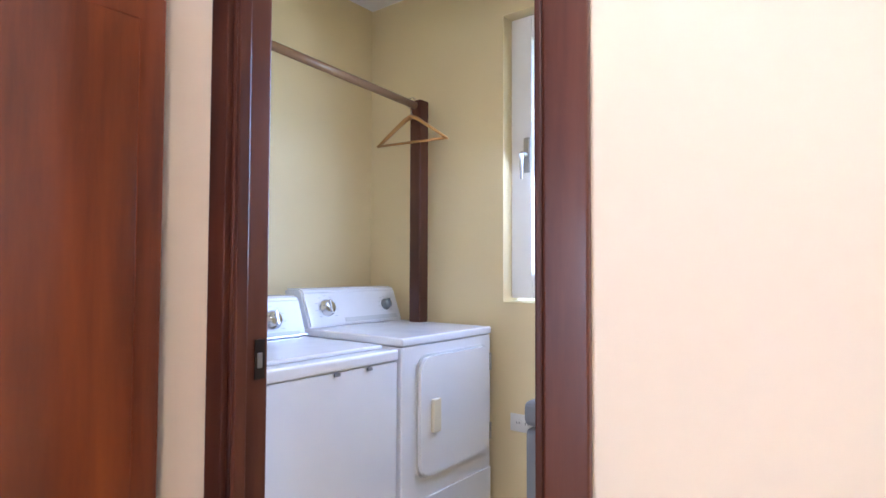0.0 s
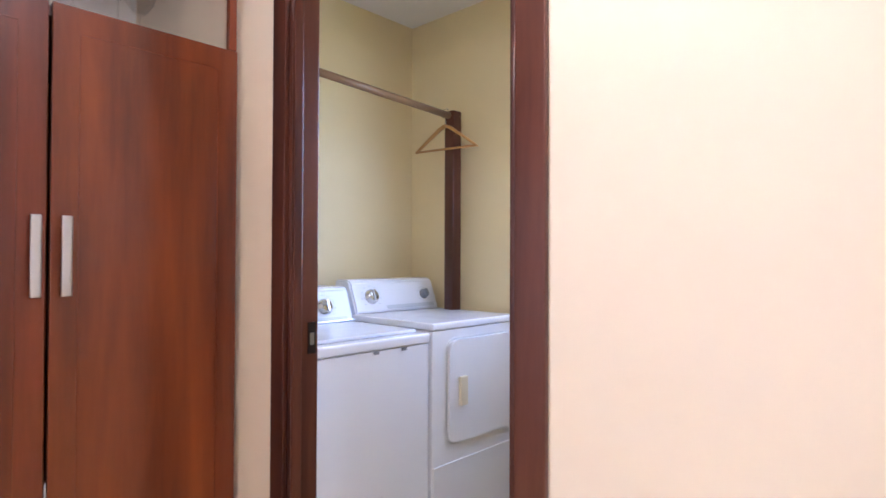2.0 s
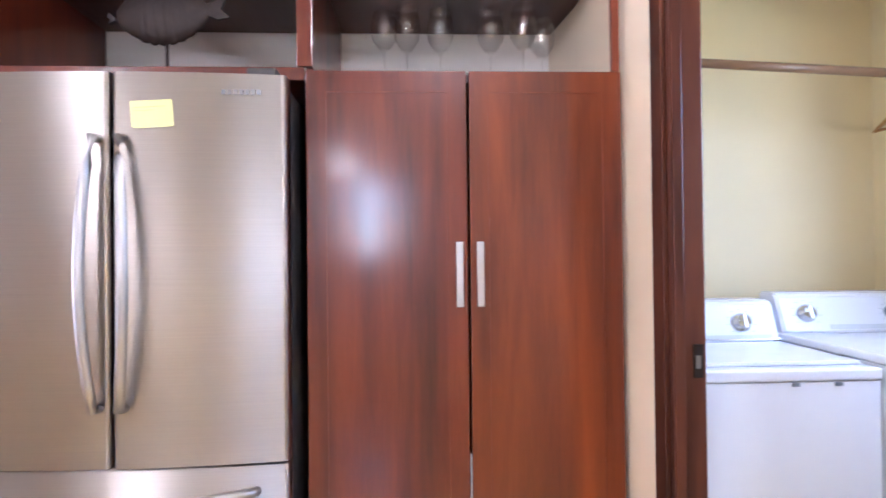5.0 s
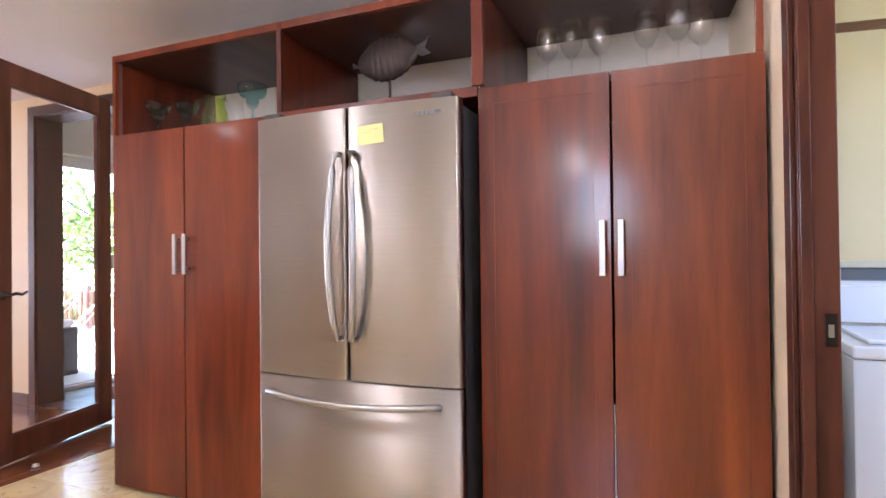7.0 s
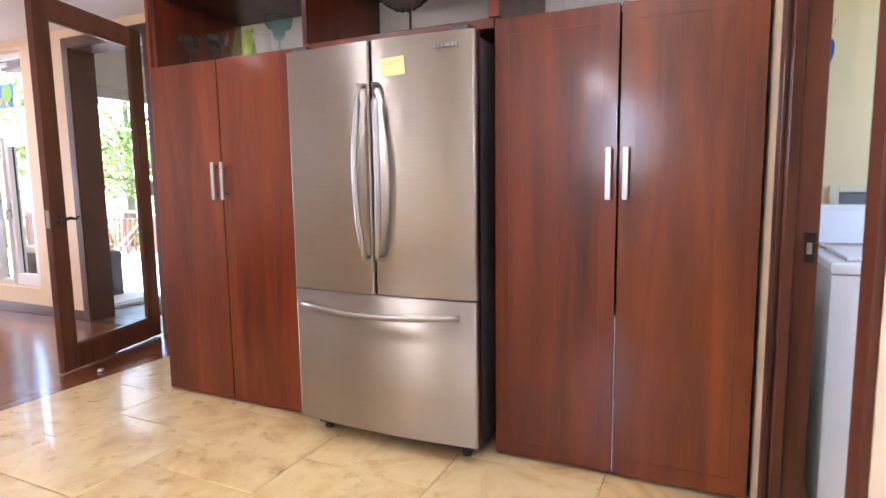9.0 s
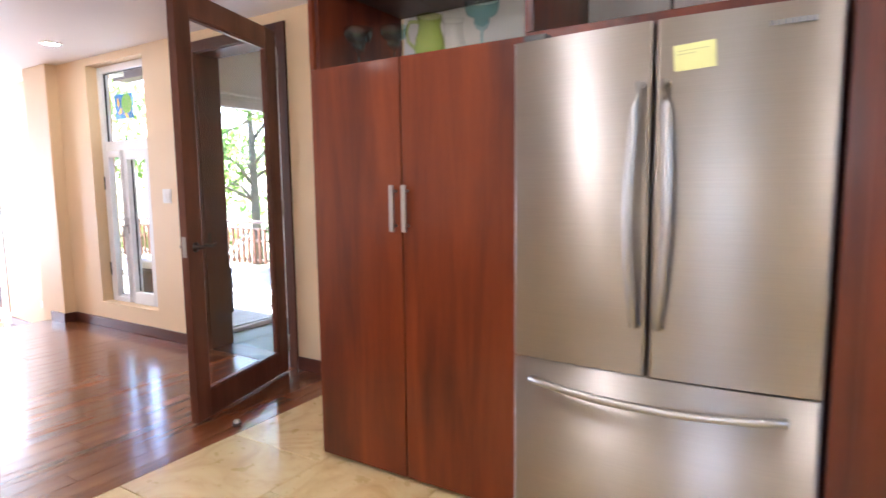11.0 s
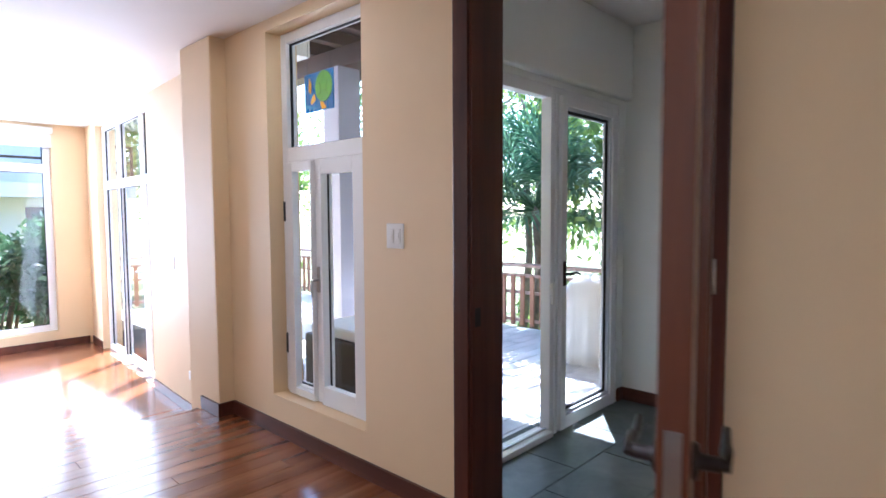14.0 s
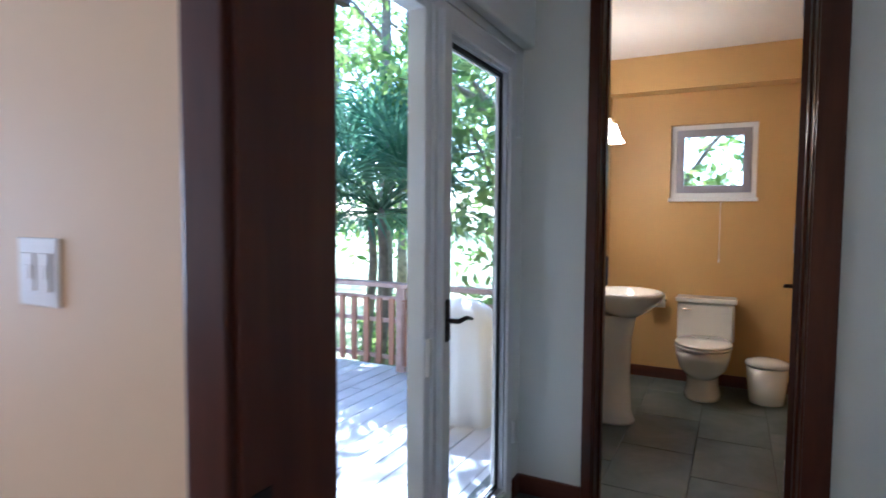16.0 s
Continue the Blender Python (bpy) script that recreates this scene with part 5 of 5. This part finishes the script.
# upper balcony over part of the deck; floor extended east and outward to block sun
pg = thing("upper_balcony", (0, 0, 0), "dark timber upper balcony on pale grey posts, floor extended to block sun", "balcony")
part("post", box(B(), -6.695, -6.425, 5.72, 6.0, -0.036, 2.86, 0.01), M["post"], pg, "pale grey square post")
part("beam", box(B(), -7.6, -3.72, 5.78, 5.98, 2.86, 3.06, 0.006), M["beam"], pg)
for k in range(8):
    x = -7.5 + k * 0.5
    part("joist", box(B(), x, x + 0.08, 4.67, 7.3, 3.061, 3.2, 0.004), M["beam"], pg)
part("floor_boards", box(B(), -7.6, -3.72, 4.67, 7.4, 3.201, 3.24), M["beam"], pg)
for k in range(17):
    x = -7.55 + k * 0.225
    part("baluster", box(B(), x, x + 0.07, 7.31, 7.35, 3.241, 4.1), M["beam"], pg)
part("hand_rail", box(B(), -7.6, -3.72, 7.27, 7.39, 4.101, 4.16, 0.006), M["beam"], pg)
art = thing("stained_glass_turtle", (-4.452, 4.125, 2.062), "stained glass sea turtle panel hanging in the window", "ornament")
part("sheet", box(B(), -0.142, 0.142, -0.004, 0.004, -0.112, 0.112, 0.001), M["art_blue"], art)
b = B()
for k in range(9):
    prism(b, [(-0.13 + 0.012 * k, -0.10 + 0.009 * (k % 3)), (-0.118 + 0.012 * k, -0.092 + 0.010 * (k % 2)), (-0.122 + 0.010 * k, -0.06 - 0.004 * k)], -0.0062, -0.0042)
part("ripples", b, M["art_sky"], art, "pale blue rippled glass pieces")
b = B()
prism(b, [(0.055 + 0.082 * math.cos(a), 0.022 + 0.088 * math.sin(a)) for a in [k * math.tau / 20 for k in range(20)]], -0.009, -0.0045)
shell = part("shell", b, M["art_green"], art)
b = B()
for (ax, az), (cx, cz) in (((0.055, 0.105), (0.055, 0.06)), ((0.02, 0.045), (0.055, 0.06)), ((0.09, 0.045), (0.055, 0.06)), ((0.02, 0.045), (0.03, -0.005)), ((0.09, 0.045), (0.08, -0.005)), ((0.03, -0.005), (0.08, -0.005)), ((0.03, -0.005), (0.0, -0.03)), ((0.08, -0.005), (0.10, -0.035)), ((0.02, 0.045), (-0.02, 0.05)), ((0.09, 0.045), (0.13, 0.05))):
    tube(b, [(ax, -0.0092, az), (cx, -0.0092, cz)], 0.0016, 5)
part("lead_lines", b, M["gap"], shell, "thin dark lead lines")
b = B()
prism(b, [(-0.085, 0.085), (-0.062, 0.05), (-0.068, -0.01), (-0.092, 0.015)], -0.0105, -0.0092)
prism(b, [(-0.055, -0.025), (-0.03, -0.012), (-0.02, -0.05), (-0.06, -0.072), (-0.075, -0.06)], -0.0105, -0.0092)
prism(b, [(0.022, -0.062), (0.055, -0.068), (0.085, -0.105), (0.04, -0.108)], -0.0105, -0.0092)
part("flippers", b, M["art_yellow"], art)
b = B()
for x in (-0.12, 0.12):
    tube(b, [(x, 0, 0.112), (x * 0.9, 0.0, 0.30)], 0.0012, 5)
part("wire", b, M["gap"], art)

# ---- plants ----


def leaves(name, clumps, count, size, mat, parent, seed, droop=0.3):
    """Many small leaf blades round clump centres (centre, radius), as one mesh."""
    rng = np.random.default_rng(seed)
    C = np.array([c for c, r in clumps])
    R = np.array([r for c, r in clumps])
    k = rng.integers(0, len(C), count)
    d = rng.normal(size=(count, 3))
    d /= np.linalg.norm(d, axis=1)[:, None]
    P = C[k] + d * (R[k] * rng.random(count) ** 0.45)[:, None] * np.array([1, 1, 0.75])
    a = rng.normal(size=(count, 3))
    a[:, 2] -= droop
    a /= np.linalg.norm(a, axis=1)[:, None]
    b_ = np.cross(a, rng.normal(size=(count, 3)))
    b_ /= np.linalg.norm(b_, axis=1)[:, None]
    s = (size * (0.6 + 0.8 * rng.random(count)))[:, None]
    V = np.stack([P - a * s, P + b_ * s * 0.42, P + a * s, P - b_ * s * 0.42], 1).reshape(-1, 3)
    me = bpy.data.meshes.new(name)
    me.from_pydata(V.tolist(), [], (np.arange(count * 4).reshape(-1, 4)).tolist())
    me.materials.append(mat)
    ob = new(name, me)
    ob.parent = parent
    return ob


def tree(at, h, spread, seed, label, count=5000, size=0.11, low=0.22, name="broadleaf_tree"):
    rng = random.Random(seed)
    root = thing(name, at, label, "tree", "trees beyond the deck")
    b = B()
    lean = (rng.uniform(-0.5, 0.5), rng.uniform(-0.3, 0.3))
    trunk = [(lean[0] * u * u, lean[1] * u * u, h * 0.8 * u) for u in (0, 0.15, 0.35, 0.55, 0.75, 1)]
    tube(b, trunk, [0.14, 0.12, 0.10, 0.085, 0.06, 0.03], 9)
    clumps = []
    for k in range(15):
        u = low + (1 - low) * rng.random()
        s = Vector((lean[0] * u * u, lean[1] * u * u, h * 0.8 * u))
        a = rng.uniform(0, math.tau)
        r = spread * rng.uniform(0.35, 1.0) * (1.1 - 0.5 * u)
        e = s + Vector((math.cos(a) * r, math.sin(a) * r, rng.uniform(0.2, 0.22 * h)))
        m = s.lerp(e, 0.5) + Vector((0, 0, 0.15))
        tube(b, [s, m, e], [0.045, 0.03, 0.012], 6)
        clumps.append((tuple(e), spread * rng.uniform(0.28, 0.5)))
    part("trunk", b, M["bark"], root)
    leaves("crown", clumps, count, size, M["leaf"], root, seed)
    return root


# the second tree is made extra tall to keep sun off the hall floor
for k, (tx, ty, th, ts) in enumerate(((-5.2, 10.2, 6.5, 2.0), (-7.6, 11.2, 10.5, 2.9), (-10.4, 10.6, 6.0, 2.2), (-3.4, 12.6, 6.8, 2.0), (-13.5, 12.0, 7.0, 2.6), (-6.4, 14.0, 8.0, 2.8), (-9.6, 15.0, 8.5, 3.0), (-2.0, 15.6, 8.0, 2.6), (-12.5, 16.0, 8.0, 3.0), (-0.4, 13.4, 6.5, 2.2))):
    tree((tx, ty, -0.56), th, ts, 11 + k, "leafy green tree beyond the deck railing", 3000, 0.085)
tree((6.6, 3.2, -0.56), 5.0, 1.8, 71, "leafy green tree outside the laundry window", 4000, 0.10)


def fan_palm(at, h, seed, n=26):
    rng = random.Random(seed)
    root = thing("fan_palm", at, "fan palm with long stiff green blades beside the deck", "palm")
    b = B()
    tube(b, [(0, 0, 0), (0.1, 0.05, h * 0.5), (0.05, 0.0, h)], [0.07, 0.055, 0.05], 10)
    part("trunk", b, M["bark"], root)
    st, V, F = B(), [], []
    for k in range(n):
        a, el = rng.uniform(0, math.tau), rng.uniform(-0.35, 1.2)
        L = rng.uniform(0.55, 0.85)
        d = Vector((math.cos(a) * math.cos(el), math.sin(a) * math.cos(el), math.sin(el)))
        c = Vector((0.05, 0, h)) + d * L
        tube(st, [(0.05, 0, h - 0.05), Vector((0.05, 0, h)) + d * L * 0.5 + Vector((0, 0, 0.05)), c], [0.012, 0.009, 0.006], 5)
        side = d.cross(Vector((0, 0, 1))).normalized()
        up = side.cross(d)
        for j in range(22):
            g = radians(-125 + 250 * j / 21)
            r = d * math.cos(g) + side * math.sin(g)
            ln = 0.72 * (0.75 + 0.25 * math.cos(g * 0.7)) * rng.uniform(0.9, 1.1)
            w = up.cross(r).normalized() * 0.020
            e1 = c + r * ln * 0.6 + up * 0.03
            e2 = c + r * ln + Vector((0, 0, -0.16 * rng.random() - 0.05))
            i = len(V)
            V += [tuple(c), tuple(e1 + w), tuple(e2), tuple(e1 - w)]
            F.append((i, i + 1, i + 2, i + 3))
    part("stalks", st, M["palm"], root)
    me = bpy.data.meshes.new("fronds")
    me.from_pydata(V, [], F)
    me.materials.append(M["palm"])
    ob = new("fronds", me)
    ob.parent = root
    return root


fan_palm((-6.1, 8.7, -0.56), 2.0, 5, 46)
fan_palm((-6.75, 9.4, -0.56), 2.6, 8, 36)

sb = thing("garden_shrub", (-11.7, 2.9, -0.56), "large loose green shrub outside the end window", "shrub")
b = B()
rng_s = random.Random(3)
cl = []
for k in range(44):
    p = (rng_s.uniform(-0.7, 0.9), rng_s.uniform(-2.6, 1.5), rng_s.uniform(0.25, 1.75))
    tube(b, [(p[0] * 0.3, p[1] * 0.8, 0), (p[0] * 0.6, p[1] * 0.9, p[2] * 0.6), p], [0.03, 0.02, 0.008], 6)
    cl.append((p, rng_s.uniform(0.35, 0.6)))
part("branches", b, M["bark"], sb)
leaves("crown", cl, 19000, 0.07, M["leaf_blue"], sb, 21)
for k, (tx, ty, th, ts) in enumerate(((-19.5, 3.0, 8.0, 3.0), (-21.0, 8.0, 8.5, 3.2), (-20.0, -2.5, 8.0, 3.0), (-17.5, 9.5, 7.0, 2.6))):
    tree((tx, ty, -0.56), th, ts, 40 + k, "leafy green tree beyond the garden", 4500, 0.13)

far = tagged(new("far_woods"), "dense green thicket behind the garden trees", "woods", kind="stuff")
rng_h = random.Random(9)
cl = [((rng_h.uniform(-26, 10), rng_h.uniform(17.5, 21), rng_h.uniform(0.0, 4.6)), rng_h.uniform(1.0, 1.8)) for k in range(150)]
cl += [((rng_h.uniform(-30, -25), rng_h.uniform(-8, 20), rng_h.uniform(0.0, 6.0)), rng_h.uniform(1.0, 1.8)) for k in range(70)]
leaves("thicket", cl, 6500, 0.16, M["leaf"], far, 33)
low = thing("low_shrubs", (-7.0, 10.2, -0.56), "low loose green shrubs behind the railing", "shrub")
cl = [((rng_h.uniform(-6.5, 6.5), rng_h.uniform(-1.2, 1.4), rng_h.uniform(0.1, 0.75)), rng_h.uniform(0.3, 0.5)) for k in range(18)]
leaves("foliage", cl, 3600, 0.08, M["leaf"], low, 34)

# neighbour's house seen past the end window
nh = thing("neighbour_house", (-17.0, 3.0, -0.56), "pale neighbouring house with an upper balcony", "house")
part("wall", box(B(), -3.0, 0.0, -2.5, 4.0, 0.0, 2.6), M["stucco"], nh)
part("balcony_slab", box(B(), 0.0, 0.9, -2.5, 4.0, 2.3, 2.6, 0.01), M["stucco"], nh)
part("upper_wall", box(B(), -3.0, -0.4, -2.5, 4.0, 2.6, 5.2), M["stucco"], nh)
part("roof", box(B(), -3.4, 1.1, -2.9, 4.4, 5.2, 5.4, 0.02), M["beam"], nh)
for y in (-1.6, 0.2, 2.0):
    w_ = part("window", box(B(), 0.001, 0.03, y, y + 1.3, 0.9, 2.1, 0.005), M["beam"], nh, "dark shuttered window")
    part("pane", box(B(), 0.03, 0.034, y + 0.08, y + 1.22, 0.98, 2.02), M["gap"], w_)
for k in range(6):
    part("balcony_post", box(B(), 0.82, 0.88, -2.45 + k * 1.27, -2.39 + k * 1.27, 2.6, 3.5), M["beam"], nh)
for z in (2.85, 3.1, 3.45):
    part("balcony_rail", box(B(), 0.83, 0.87, -2.45, 3.96, z, z + 0.05), M["beam"], nh)

# ---- floor pieces ----


def tiles(parent, x0, x1, y0, y1, w, l, z, mat, name, gap=0.004, offset=0.5, limit=300, along="y", near=None):
    """Rows of pieces with recessed joints; the nearest ones as parts, the others joined."""
    rng = random.Random(len(name))
    cells, i, u = [], 0, x0
    while u < x1 - 1e-6:
        v = y0 - l * ((i * offset) % 1.0)
        while v < y1 - 1e-6:
            a0, a1, b0, b1 = u, min(u + w, x1), max(v, y0), min(v + l, y1)
            if b1 - b0 > 0.02 and a1 - a0 > 0.02:
                cells.append((a0 + gap / 2, a1 - gap / 2, b0 + gap / 2, b1 - gap / 2))
            v += l
        u += w
        i += 1
    if along == "x":
        cells = [(b0, b1, a0, a1) for a0, a1, b0, b1 in cells]
    nx, ny = near
    cells.sort(key=lambda c: ((c[0] + c[1]) / 2 - nx) ** 2 + ((c[2] + c[3]) / 2 - ny) ** 2)
    shared, rest = {}, B()
    for k, (a0, a1, b0, b1) in enumerate(cells):
        dx, dy = (a1 - a0) / 2, (b1 - b0) / 2
        if k < limit:
            key = (round(dx, 4), round(dy, 4))
            if key not in shared:
                bm, e = B(), 0.0018
                lo = [bm.verts.new((sx * dx, sy * dy, -0.012)) for sx, sy in ((-1, -1), (1, -1), (1, 1), (-1, 1))]
                mi = [bm.verts.new((sx * dx, sy * dy, -e)) for sx, sy in ((-1, -1), (1, -1), (1, 1), (-1, 1))]
                hi = [bm.verts.new((sx * (dx - e), sy * (dy - e), 0)) for sx, sy in ((-1, -1), (1, -1), (1, 1), (-1, 1))]
                for p, q in ((lo, mi), (mi, hi)):
                    for j in range(4):
                        bm.faces.new((p[j], p[(j + 1) % 4], q[(j + 1) % 4], q[j]))
                bm.faces.new(hi)
                shared[key] = mesh_from(bm, name, mat)
            ob = new(name, shared[key])
            ob.parent = parent
            ob.location = ((a0 + a1) / 2, (b0 + b1) / 2, z + rng.uniform(-0.0004, 0.0004))
        else:
            box(rest, a0, a1, b0, b1, z - 0.012, z)
    if rest.verts:
        tagged(part(name + "_field", rest, mat, parent), kind="stuff")
    else:
        rest.free()


tiles(kfloor, -1.64, 3.34, -2.5, 3.75, 0.61, 0.61, 0, M["travertine"], "tile", 0.003, 0.5, 120, near=(0.6, 2.2))
tiles(dfloor, -5.52, -1.64, -2.5, 3.955, 0.115, 1.9, 0, M["plank"], "plank", 0.0012, 0.37, 290, near=(-3.6, 2.9))
tiles(lfloor, -10.2, -5.53, -2.5, 4.45, 0.115, 1.9, LOW, M["plank"], "plank", 0.0012, 0.37, 200, near=(-7.4, 3.2))
structure("step_nosing", box(B(), -5.56, -5.521, -2.5, 3.832, -0.03, 0.0, 0.004), M["plank"], "rounded wooden step nosing", "step")
structure("threshold", box(B(), DOOR_L + 0.02, DOOR_R - 0.02, 3.956, WT, -0.006, 0.004, 0.002), M["casing_h"], "dark wooden door threshold", "threshold")
tiles(hfloor, -3.52, -1.5, WT, 8.45, 0.40, 0.60, 0, M["slate"], "slate_tile", 0.005, 0.5, 140, near=(-2.9, 5.6))
tiles(deck, -10.59, -3.61, 4.67, 7.79, 0.14, 3.0, -0.03, M["deck"], "deck_board", 0.006, 0.4, 120, near=(-5.0, 6.0))
